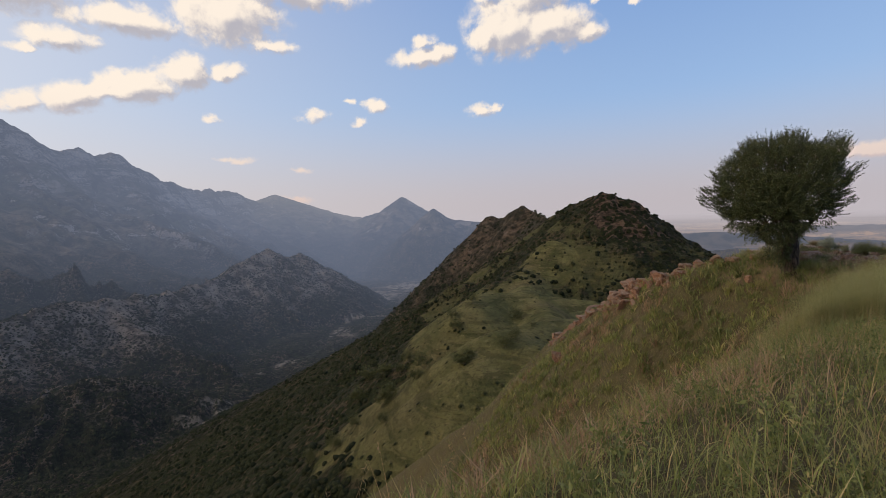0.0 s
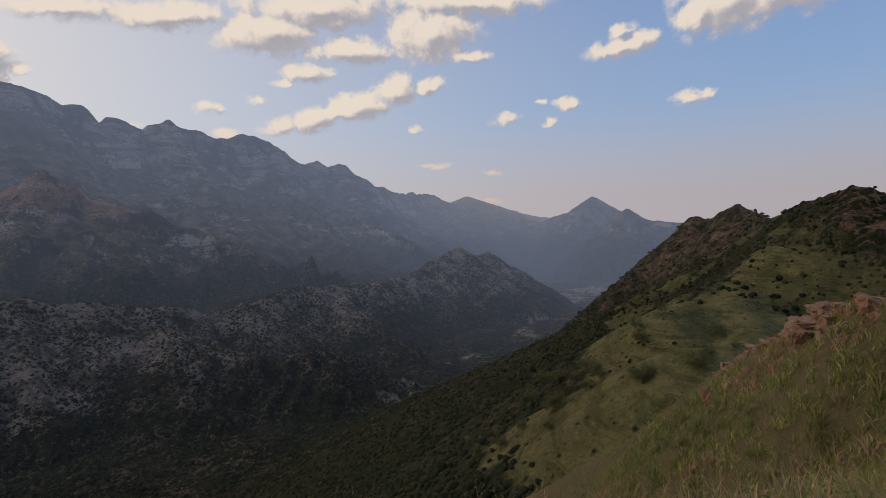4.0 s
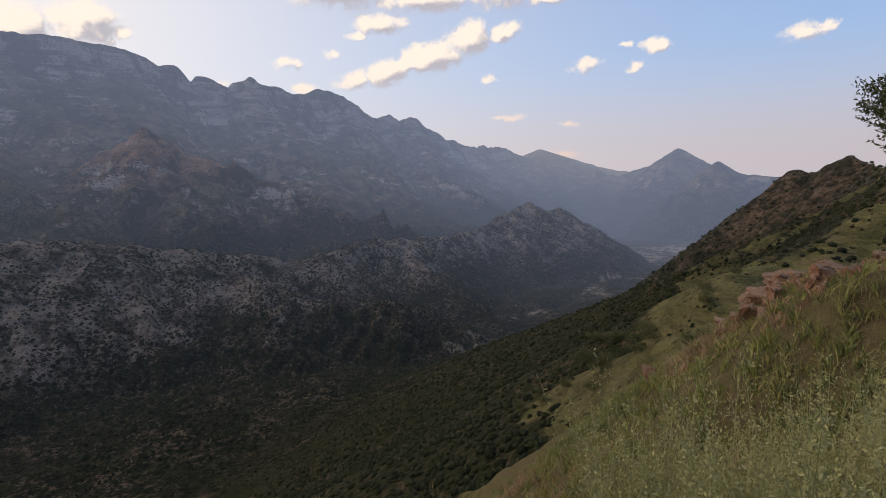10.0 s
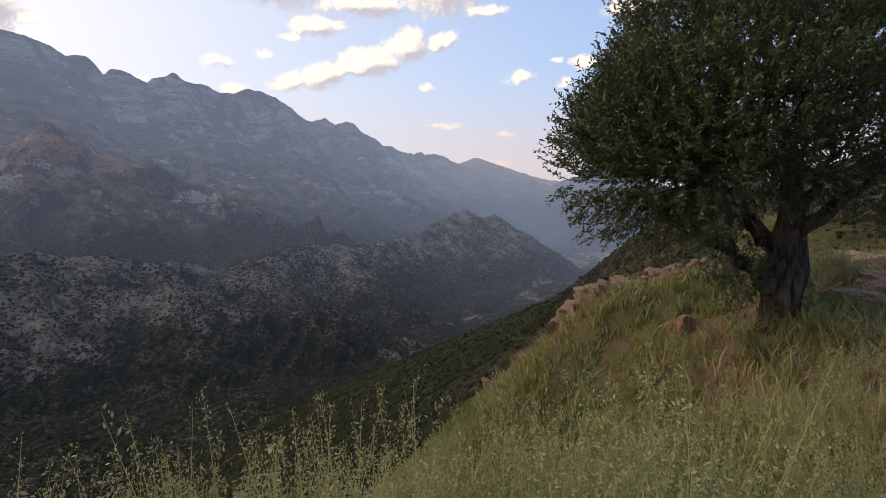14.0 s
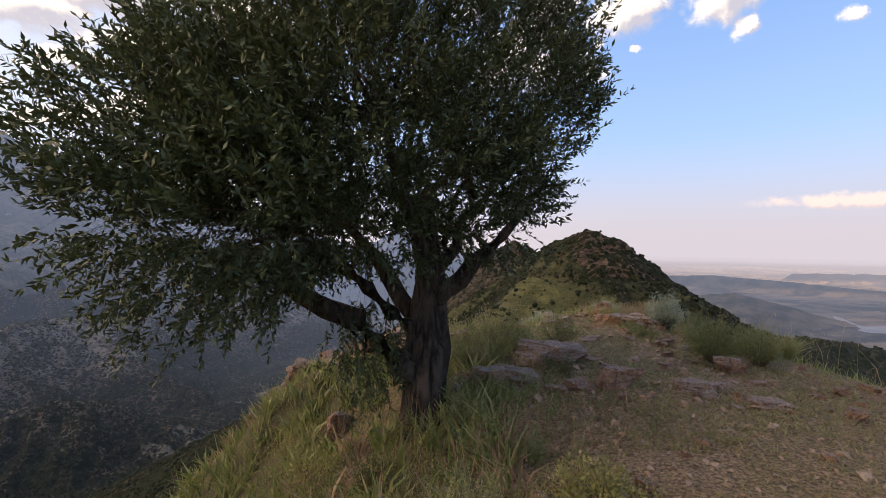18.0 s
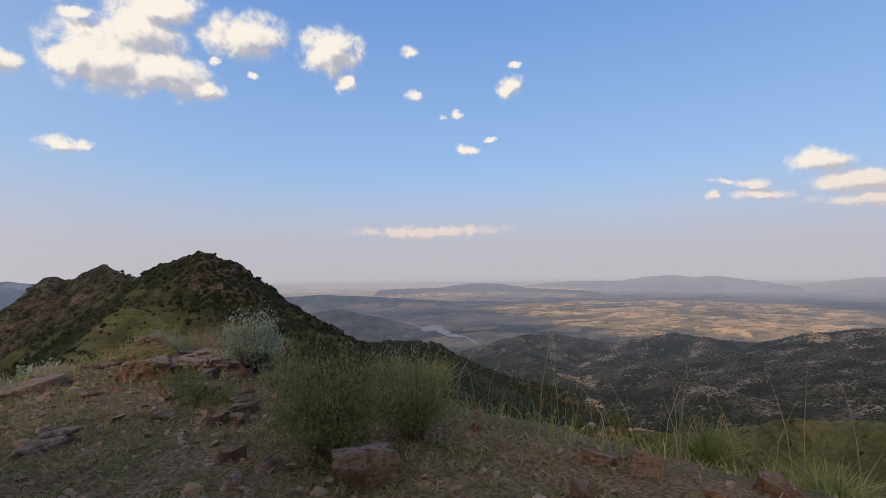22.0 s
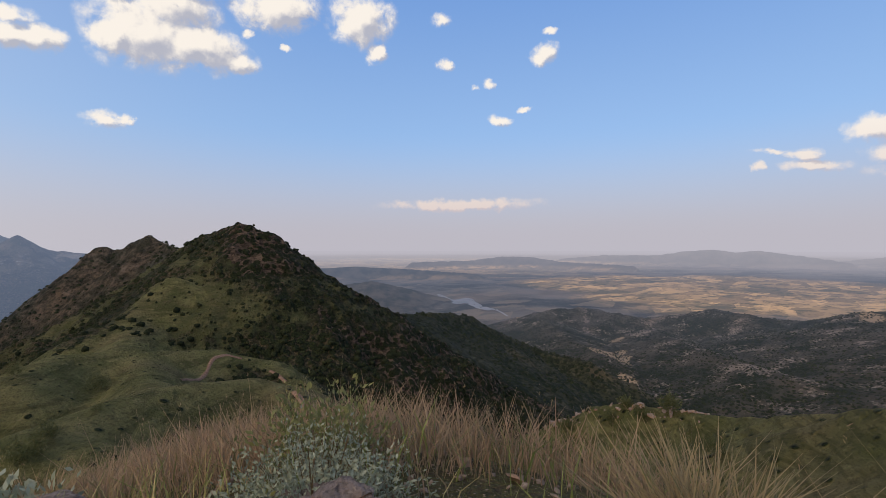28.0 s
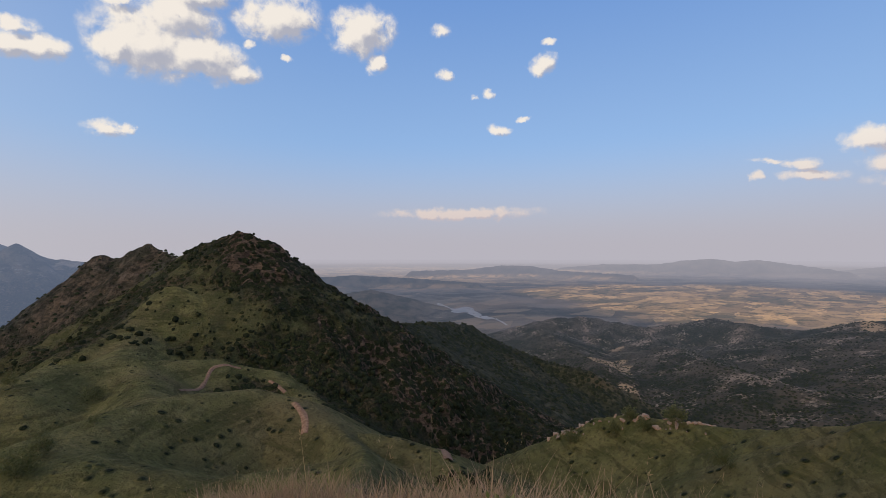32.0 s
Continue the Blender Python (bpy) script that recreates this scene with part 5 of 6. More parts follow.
def off_trail(x, y, wide):
    """True where a place lies more than wide metres from the line that is trodden."""
    away = np.full(np.shape(x), 99.0)
    for (ax, ay), (bx, by) in zip(TRAIL[:-1], TRAIL[1:]):
        s = np.clip(((x - ax) * (bx - ax) + (y - ay) * (by - ay)) / ((bx - ax) ** 2 + (by - ay) ** 2), 0, 1)
        away = np.minimum(away, np.hypot(x - ax - s * (bx - ax), y - ay - s * (by - ay)))
    return away > wide


def nose(x, y):
    return np.clip(((x - 15) * 0.8 + (y - 12) * 0.6 - 8.6) / 1.5, 0, 1)


def put_stuff(name, arrays, material, label, category):
    vs, fs, off = [], [], 0
    for v, f in arrays:
        vs.append(v)
        fs.append(f + off)
        off += len(v)
    ob = new(name, grid_mesh(name, np.concatenate(vs), np.concatenate(fs), material))
    return tagged(ob, label, category, kind="stuff")


def grass_field():
    # lush grass on the slopes
    x, y = walkside(84000, 26)
    keep = RNG.random(len(x)) > np.maximum(trodden(x, y) * 0.97, nose(x, y) * 0.75)
    patch = vnoise(x * 0.5, y * 0.5, 4)
    keep &= (RNG.random(len(x)) < 0.45 + patch) & off_trail(x, y, 0.25)
    x, y = x[keep], y[keep]
    z = ground(x, y) - 0.02
    p = vnoise(x * 0.6, y * 0.6, 9)
    h = RNG.uniform(0.10, 0.34, len(x)) * (0.55 + 0.9 * p)
    far = np.hypot(x - np.clip(x, -1, 19), y - np.clip(y, -1, 23))
    w = RNG.uniform(0.005, 0.010, len(x)) * (1 + far * 0.16)
    h = h * np.where((x > 19.3) & (y < 20), 0.45, 1.0)
    put_stuff("grass", [blade_arrays(x, y, z, h, w, RNG.uniform(0.2, 0.9, len(x)))], grass_mat, "long green grass covering the steep hillside", "grass")
    # short turf on the trampled top
    x, y = walkside(2500, 6, 1.0)
    x = np.concatenate([x, RNG.normal(17.3, 1.8, 8500), RNG.normal(18.4, 1.0, 1500)])
    y = np.concatenate([y, RNG.normal(13.8, 2.4, 8500), RNG.normal(18.8, 1.8, 1500)])
    x, y = (np.repeat(c, 7) + RNG.normal(0, 0.03, len(c) * 7) for c in (x, y))
    keep = (RNG.random(len(x)) < trodden(x, y) * 0.8 + 0.3) & (vnoise(x * 1.6, y * 1.6, 7) > 0.30) & ((np.hypot(x - 17.8, y - 12.3) > 1.8) | (RNG.random(len(x)) < 0.3))
    x, y = x[keep], y[keep]
    h = RNG.uniform(0.015, 0.060, len(x))
    put_stuff("grass", [blade_arrays(x, y, ground(x, y) - 0.005, h, RNG.uniform(0.006, 0.012, len(x)), RNG.uniform(0.5, 1.6, len(x)))], turf_mat, "short dry trampled turf on the stony top", "grass")
    # russet and straw grass with feathery heads on the nose and by the start
    x, y = walkside(26000, 9, 0.8)
    k = 34000
    nx, ny = RNG.uniform(18.6, 24.5, k), RNG.uniform(20.6, 28.0, k)
    hold = (np.hypot(nx - 18.3, ny - 21.2) > 1.25) & (nx - 18.6 > (23.0 - ny) * 0.75) & (RNG.random(k) < 0.35 + 0.9 * vnoise(nx * 0.9, ny * 0.9, 51))
    x, y = np.concatenate([x, nx[hold]]), np.concatenate([y, ny[hold]])
    start = np.exp(-(((x - 3.6) / 2.6) ** 2 + ((y + 1.4) / 2.0) ** 2))
    keep = RNG.random(len(x)) < np.maximum(nose(x, y) * 1.0, np.maximum(start, 0.05)) * (1 - trodden(x, y))
    keep[-int(hold.sum()):] = True
    x, y = x[keep], y[keep]
    h = RNG.uniform(0.18, 0.46, len(x)) * (0.6 + 0.7 * vnoise(x * 0.8, y * 0.8, 31))
    arrays = [blade_arrays(x, y, ground(x, y) - 0.02, h, RNG.uniform(0.004, 0.008, len(x)), RNG.uniform(0.15, 0.7, len(x)))]
    put_stuff("grass", arrays, pink_mat, "tall russet dry grass on the nose of the hill", "grass")
    # tussocks standing out on the slope, green, straw and dark
    tuft_x, tuft_y = RNG.uniform(-6, 15.5, 6400), RNG.uniform(-4, 30, 6400)
    along = (tuft_x - 15) * -0.6 + (tuft_y - 12) * 0.8
    ahead = (tuft_x - 15) * 0.8 + (tuft_y - 12) * 0.6
    ok = (along > -1.3) & (along < 20) & (ahead < 4) | (along < -2.6) & (along > -6) & (ahead < -1)
    tuft_x, tuft_y = tuft_x[ok], tuft_y[ok]
    pick = vnoise(tuft_x * 0.45, tuft_y * 0.45, 61) + RNG.normal(0, 0.12, len(tuft_x))
    for lo, hi, mat, words in ((-9, 0.42, low_mat, "dark green grass tussocks on the steep hillside"), (0.42, 0.74, grass_mat, "bright green grass tussocks on the steep hillside"), (0.74, 9, pink_mat, "russet dry grass tussocks on the steep hillside")):
        cx, cy = (c[(pick >= lo) & (pick < hi)] for c in (tuft_x, tuft_y))
        big = np.repeat(RNG.uniform(0.5, 1.15, len(cx)), 15)
        x, y = (np.repeat(c, 15) + RNG.normal(0, 0.08, len(c) * 15) for c in (cx, cy))
        put_stuff("grass", [blade_arrays(x, y, ground(x, y) - 0.03, big * RNG.uniform(0.22, 0.5, len(x)), RNG.uniform(0.012, 0.02, len(x)) * np.clip(np.abs((x - 15) * -0.6 + (y - 12) * 0.8 + 1.9) / 2.8, 0.35, 2.3), RNG.uniform(0.2, 1.0, len(x)))], mat, words, "grass")
    # single straw stalks with seed heads among the green
    x, y = walkside(6500, 14, 1.2)
    keep = (RNG.random(len(x)) > trodden(x, y)) & off_trail(x, y, 0.35) & (np.hypot(x - 18.6, y - 21.6) > 1.9)
    x, y = x[keep], y[keep]
    h = RNG.uniform(0.35, 0.75, len(x))
    stalk, faces = blade_arrays(x, y, ground(x, y) - 0.02, h, np.full(len(x), 0.0045), RNG.uniform(0.1, 0.5, len(x)))
    tip = stalk.reshape(-1, 6, 3)[:, 4]
    k = 6
    base = np.repeat(tip, k, 0) - np.array([0, 0, 1]) * RNG.uniform(0, 0.10, (len(tip) * k, 1))
    way = unit(RNG.normal(0, 0.5, (len(base), 3)) + [0, 0, 1.0])
    put_stuff("grass", [(stalk, faces), leaf_arrays(base, way, RNG.uniform(0.015, 0.04, len(base)), RNG.uniform(0.003, 0.006, len(base)))], straw_mat, "pale straw grass stalks with seed heads among green grass", "grass")


grass_field()


def herb_template(stems, leaves, height, lean, big=1.0, plume=0.0):
    """A clump of leafy stalks, its leaves smaller towards the tips; plume: how far side shoots carry them out."""
    vs, fs, off = [], [], 0
    a = RNG.uniform(0, 2 * np.pi, stems)
    h = height * RNG.uniform(0.55, 1.0, stems)
    out = np.stack([np.cos(a), np.sin(a), 0 * a], -1) * RNG.uniform(0.3, 1, (stems, 1)) * lean
    root = np.stack([np.cos(a) * 0.05, np.sin(a) * 0.05, 0 * a - 0.03], -1)
    t = RNG.uniform(0.12, 1.0, (stems, leaves)) ** 0.8
    place = root[:, None] + (out[:, None] * (t**1.5)[..., None] + np.array([0, 0, 1]) * t[..., None]) * h[:, None, None]
    out_way = unit(RNG.normal(0, 1, (8, 3)) * [1, 1, 0.3] + [0, 0, 0.35])[RNG.integers(0, 8, (stems, leaves))]
    place = place + out_way * (plume * (1.12 - t) * RNG.random((stems, leaves)))[..., None]
    way = unit(RNG.normal(0, 1, (stems, leaves, 3)) + [0, 0, 0.7])
    size = 0.042 * big * (1.15 - 0.65 * t) * RNG.uniform(0.6, 1.3, t.shape)
    v, f = leaf_arrays(place.reshape(-1, 3), way.reshape(-1, 3), size.ravel(), size.ravel() * 0.42)
    tips = root + (out + np.array([0, 0, 1])) * h[:, None]
    mid = root + (out * 0.35 + np.array([0, 0, 0.5])) * h[:, None]
    side = np.stack([-np.sin(a), np.cos(a), 0 * a], -1) * 0.0022
    sv = np.stack([root - side, root + side, mid - side, mid + side, tips - side * 0.3, tips + side * 0.3], 1).reshape(-1, 3)
    i = np.arange(stems)[:, None] * 6
    sf = np.concatenate([i + [0, 1, 3, 2], i + [2, 3, 5, 4]])
    return np.concatenate([v, sv]), np.concatenate([f, sf + len(v)])


def scatter_template(tv, tf, x, y, scale):
    a = RNG.uniform(0, 2 * np.pi, len(x))
    c, s, z = np.cos(a)[:, None], np.sin(a)[:, None], ground(x, y)[:, None]
    k = scale[:, None]
    px, py = (tv[None, :, 0] * c - tv[None, :, 1] * s) * k + x[:, None], (tv[None, :, 0] * s + tv[None, :, 1] * c) * k + y[:, None]
    v = np.stack([px, py, tv[None, :, 2] * k + z], -1).reshape(-1, 3)
    f = (tf[None] + (np.arange(len(x)) * len(tv))[:, None, None]).reshape(-1, 4)
    return v, f


def herbs():
    arrays, tall_arrays = [], []
    for kind in range(5):
        tall, low = herb_template(9, 28, 0.62, 0.35, 0.95, 0.06), herb_template(9, 20, 0.34, 0.75, 1.15, 0.05)
        for (tv, tf), count, spread, lo, hi in ((tall, 105, 9, 0.45, 1.0), (low, 170, 10, 0.7, 1.3)):
            x, y = walkside(count, spread, 1.1)
            keep = (RNG.random(len(x)) > np.maximum(trodden(x, y) * 1.05, nose(x, y) * 0.7)) & (vnoise(x * 0.35 + 5, y * 0.35, 14) > 0.30) & ((x < 19.2) | (y > 20.5)) & off_trail(x, y, 0.5) & (np.hypot(x - 18.6, y - 21.6) > 2.6)
            x, y = x[keep], y[keep]
            arrays.append(scatter_template(tv, tf, x, y, RNG.uniform(lo, hi, len(x))))
        # a thicket beside the path just before the tree
        n = 22
        stand = herb_template(11, 112, 1.0, 0.32, 0.62, 0.16)
        e = RNG.uniform(-6.8, -0.3, n)
        s = np.where(e > -3.2, -0.5, -0.95) + 3.4 * RNG.random(n) ** 1.5
        x, y = 15 + e * 0.8 - s * 0.6, 12 + e * 0.6 + s * 0.8
        tall_arrays.append(scatter_template(*stand, x, y, RNG.uniform(0.85, 1.5, n) * np.where(e > -3.0, 0.5, 1.0)))
        # the thickest stand, where the slope drops away
        e, s = RNG.uniform(-7.8, -3.6, 44), RNG.uniform(-0.85, 0.6, 44)
        x, y = 15 + e * 0.8 - s * 0.6, 12 + e * 0.6 + s * 0.8
        tall_arrays.append(scatter_template(*stand, x, y, RNG.uniform(0.75, 1.35, 44)))
        # leafy herbs round the foot of the tree
        e, s = RNG.uniform(-3.8, 1.0, 46), -1.5 + 3.2 * RNG.random(46) ** 1.2
        x, y = 15 + e * 0.8 - s * 0.6, 12 + e * 0.6 + s * 0.8
        keep = off_trail(x, y, 0.75) & (RNG.random(46) > trodden(x, y)) & (np.hypot(x - 14.55, y - 15.7) > 0.5)
        tall_arrays.append(scatter_template(*herb_template(14, 40, 0.52, 0.55, 0.75, 0.10), x[keep], y[keep], RNG.uniform(0.6, 1.15, int(keep.sum()))))
        # further off: coarser clumps
        tv, tf = herb_template(8, 13, 0.40, 0.8, 1.7, 0.06)
        x, y = walkside(380, 26, 0.75)
        keep = off_trail(x, y, 0.7) & (np.hypot(x - 17.5, y - 15.5) > 4.5) & (np.hypot(x - 18.6, y - 21.6) > 3.0) & (RNG.random(len(x)) > nose(x, y) * 0.6)
        x, y = x[keep], y[keep]
        arrays.append(scatter_template(tv, tf, x, y, RNG.uniform(0.6, 1.3, len(x))))
    put_stuff("herbs", tall_arrays, herb_mat, "tall leafy grey-green weeds growing thick on the slope", "weeds")
    put_stuff("herbs", arrays, low_mat, "dark green leafy herbs scattered among the hillside grass", "weeds")


herbs()


def bush(x, y, w, h, leaf=0.035, count=1800, material=None, words="green leafy bush", upright=0.6, grassy=False):
    """A low shrub: stems fanning from the root, each carrying its leaves, with an uneven top."""
    thing = new("bush")
    thing.matrix_world = pose(x, y, level(x, y) - 0.03)
    stems = max(14, int(count / 40))
    a, lift = RNG.uniform(0, 2 * np.pi, stems), RNG.uniform(0.15, 1.0, stems)
    tip = np.stack([np.cos(a) * (1 - lift**2) ** 0.5 * w / 2, np.sin(a) * (1 - lift**2) ** 0.5 * w / 2, h * (0.25 + 0.75 * lift)], -1) * RNG.uniform(0.5, 1.2, (stems, 1))
    root = np.stack([np.cos(a) * w * 0.08, np.sin(a) * w * 0.08, 0 * a], -1)
    if grassy:
        n = int(count * 0.45)
        pick = RNG.integers(0, stems, n)
        r = root[pick] + RNG.normal(0, w * 0.08, (n, 3)) * [1, 1, 0]
        v, f = blade_arrays(r[:, 0], r[:, 1], r[:, 2], h * RNG.uniform(0.5, 1.1, n), np.full(n, 0.008), RNG.uniform(0.1, 1.0, n) * w / h * 0.8)
        part("foliage", grid_mesh("foliage", v, f, material), thing)
    else:
        per = count // stems
        t = RNG.uniform(0.25, 1.0, (stems, per)) ** 0.6
        bend = np.stack([0 * a, 0 * a, 0.12 * h + 0 * a], -1)
        place = root[:, None] + (tip - root)[:, None] * t[..., None] + bend[:, None] * (t * (1 - t) * 4)[..., None] + RNG.normal(0, 0.045 * w, (stems, per, 3))
        place[..., 2] = np.maximum(place[..., 2], 0.02)
        way = unit(RNG.normal(0, 0.8, place.shape) + unit(tip - root)[:, None] * upright + [0, 0, upright * 0.6])
        size = leaf * RNG.uniform(0.6, 1.35, place.shape[:2]).ravel()
        part("foliage", grid_mesh("foliage", *leaf_arrays(place.reshape(-1, 3), way.reshape(-1, 3), size, size * 0.42), material), thing)
    mid = (root + tip) / 2 + [0, 0, 0.12 * h]
    side = np.stack([-np.sin(a), np.cos(a), 0 * a], -1) * 0.004
    v = np.stack([root - side, root + side, mid - side * 0.7, mid + side * 0.7, tip - side * 0.3, tip + side * 0.3], 1).reshape(-1, 3)
    i = np.arange(stems)[:, None] * 6
    part("stem_growth", grid_mesh("stem_growth", v, np.concatenate([i + [0, 1, 3, 2], i + [2, 3, 5, 4]]), stem_mat), thing, "thin brown woody stems")["kind"] = "stuff"
    return tagged(thing, words, "bush", "bushes of the hilltop")


WEED = "grey-green leafy weed bush growing on the stony crest"
GREEN, PALE = "green leafy bush among the rocks of the hilltop", "silver-grey woolly-leaved shrub beside sandstone rocks"
bush(16.75, 17.6, 0.95, 0.62, 0.032, 2600, bush_mat, GREEN)
bush(16.1, 18.0, 0.8, 0.55, 0.032, 1800, bush_mat, GREEN)
for bx, by, bw, bh in ((15.55, 17.25, 0.9, 0.5), (15.2, 16.85, 0.8, 0.42), (15.65, 18.3, 1.0, 0.58), (14.9, 17.7, 0.9, 0.48), (16.0, 17.1, 0.6, 0.4), (15.1, 18.9, 0.9, 0.5)):
    bush(bx, by, bw, bh, 0.036, 2400, weed_mat, WEED, 0.9)
bush(18.62, 16.58, 0.85, 0.64, 0.025, 7500, bush_mat, GREEN, 1.0)
bush(19.17, 16.4, 0.62, 0.56, 0.025, 4400, bush_mat, GREEN, 1.0)
bush(18.55, 18.4, 0.6, 0.28, 0.030, 1500, bush_mat, GREEN)
bush(18.6, 19.1, 0.5, 0.22, 0.030, 1100, bush_mat, GREEN)
bush(19.35, 21.95, 0.7, 0.5, 0.034, 1800, bush_mat, GREEN, 1.0)
bush(19.45, 19.38, 0.80, 0.66, 0.034, 8200, silver_mat, PALE, 0.5)
bush(19.62, 20.3, 0.62, 0.46, 0.03, 1500, dry_mat, "brown dead bush with dense wiry stems behind the ledge", 0.8, True)
bush(19.09, 21.52, 0.78, 0.38, 0.021, 9000, silver_mat, PALE, 0.5)
bush(18.1, 23.2, 0.9, 0.45, 0.060, 1300, silver_mat, PALE)
bush(17.6, 23.0, 0.6, 0.38, 0.055, 800, silver_mat, PALE)
bush(18.85, 20.7, 0.65, 0.36, 0.028, 1300, yellow_mat, "yellow-green flowering bush between slabs of rock")
bush(18.75, 21.4, 0.5, 0.3, 0.028, 900, yellow_mat, "yellow-green flowering bush between slabs of rock")
bush(15.72, 13.35, 0.75, 0.36, 0.034, 2600, yellow_mat, "fresh yellow-green leafy bush beside a sandstone rock", 0.7)
bush(15.05, 15.25, 0.7, 0.34, 0.03, 2600, weed_mat, WEED, 0.9)
bush(16.3, 16.25, 0.62, 0.24, 0.022, 1500, dark_mat, "dark mossy cushion bush under a rock slab")
bush(17.1, 15.9, 0.3, 0.2, 0.022, 600, bush_mat, GREEN)
bush(19.3, 17.5, 0.75, 0.46, 0.020, 9000, dark_mat, "dark thorny cushion bush with fine leaves")
bush(19.0, 17.25, 0.55, 0.28, 0.024, 3600, weed_mat, WEED, 0.9)
bush(19.55, 17.15, 0.7, 0.34, 0.024, 5200, weed_mat, WEED, 0.9)
bush(19.85, 17.5, 0.65, 0.40, 0.023, 4600, weed_mat, WEED, 1.0)
bush(19.15, 18.1, 0.5, 0.5, 0.028, 1600, weed_mat, WEED, 1.0)
bush(20.3, 17.4, 0.7, 0.42, 0.03, 1400, grass_mat, "tall green grass tuft at the edge of the top", 0.8, True)
bush(20.1, 19.5, 0.6, 0.45, 0.030, 1500, dark_mat, "dark green bush behind a silvery shrub")
bush(14.1, 14.6, 0.6, 0.42, 0.026, 1600, dark_mat, "dark green bush at the foot of the tree")
bush(13.3, 15.6, 0.9, 0.5, 0.03, 1500, yellow_mat, "golden dry bush on the brink beside the tree")
bush(12.8, 16.9, 0.8, 0.45, 0.03, 1300, yellow_mat, "golden dry bush on the brink beside the tree")
bush(18.4, 24.2, 0.7, 0.45, 0.03, 1000, straw_mat, "straw-coloured grass tuft below the top", 0.8, True)
bush(21.5, 14.3, 0.8, 0.45, 0.03, 1100, grass_mat, "tall green grass tuft at the edge of the top", 0.8, True)
bush(20.9, 15.0, 0.6, 0.4, 0.03, 900, grass_mat, "tall green grass tuft at the edge of the top", 0.8, True)
bush(20.0, 12.6, 0.9, 0.5, 0.03, 1300, dry_mat, "russet dry grass tuft at the edge of the top", 0.8, True)

# ---- the olive tree ----
def tube(bm, points, radii, sides=9, rough=0.0):
    """A tapering limb through the points."""
    rings = []
    for i, p in enumerate(points):
        d = (points[min(i + 1, len(points) - 1)] - points[max(i - 1, 0)]).normalized()
        u = d.orthogonal().normalized()
        v = d.cross(u)
        ring = []
        for k in range(sides):
            a = 2 * math.pi * k / sides
            n = u * math.cos(a) + v * math.sin(a)
            r = radii[i] * (1 + rough * (noise.noise(Vector((n.x * 2.5, n.y * 2.5, p.z * 1.3))) + 0.5 * noise.noise(Vector((n.x * 6, n.y * 6, p.z * 3)))))
            ring.append(bm.verts.new(p + n * r))
        rings.append(ring)
    for a, b in zip(rings[:-1], rings[1:]):
        for k in range(sides):
            bm.faces.new((a[k], a[(k + 1) % sides], b[(k + 1) % sides], b[k]))
    bm.faces.new(rings[-1])


def limb_points(p, q, bow, steps, wobble, rng):
    out = []
    for i in range(steps + 1):
        t = i / steps
        c = p.lerp(q, t) + Vector((0, 0, bow * math.sin(math.pi * t)))
        if 0 < i < steps:
            c += Vector((rng.uniform(-1, 1), rng.uniform(-1, 1), rng.uniform(-1, 1))) * wobble
        out.append(c)
    return out


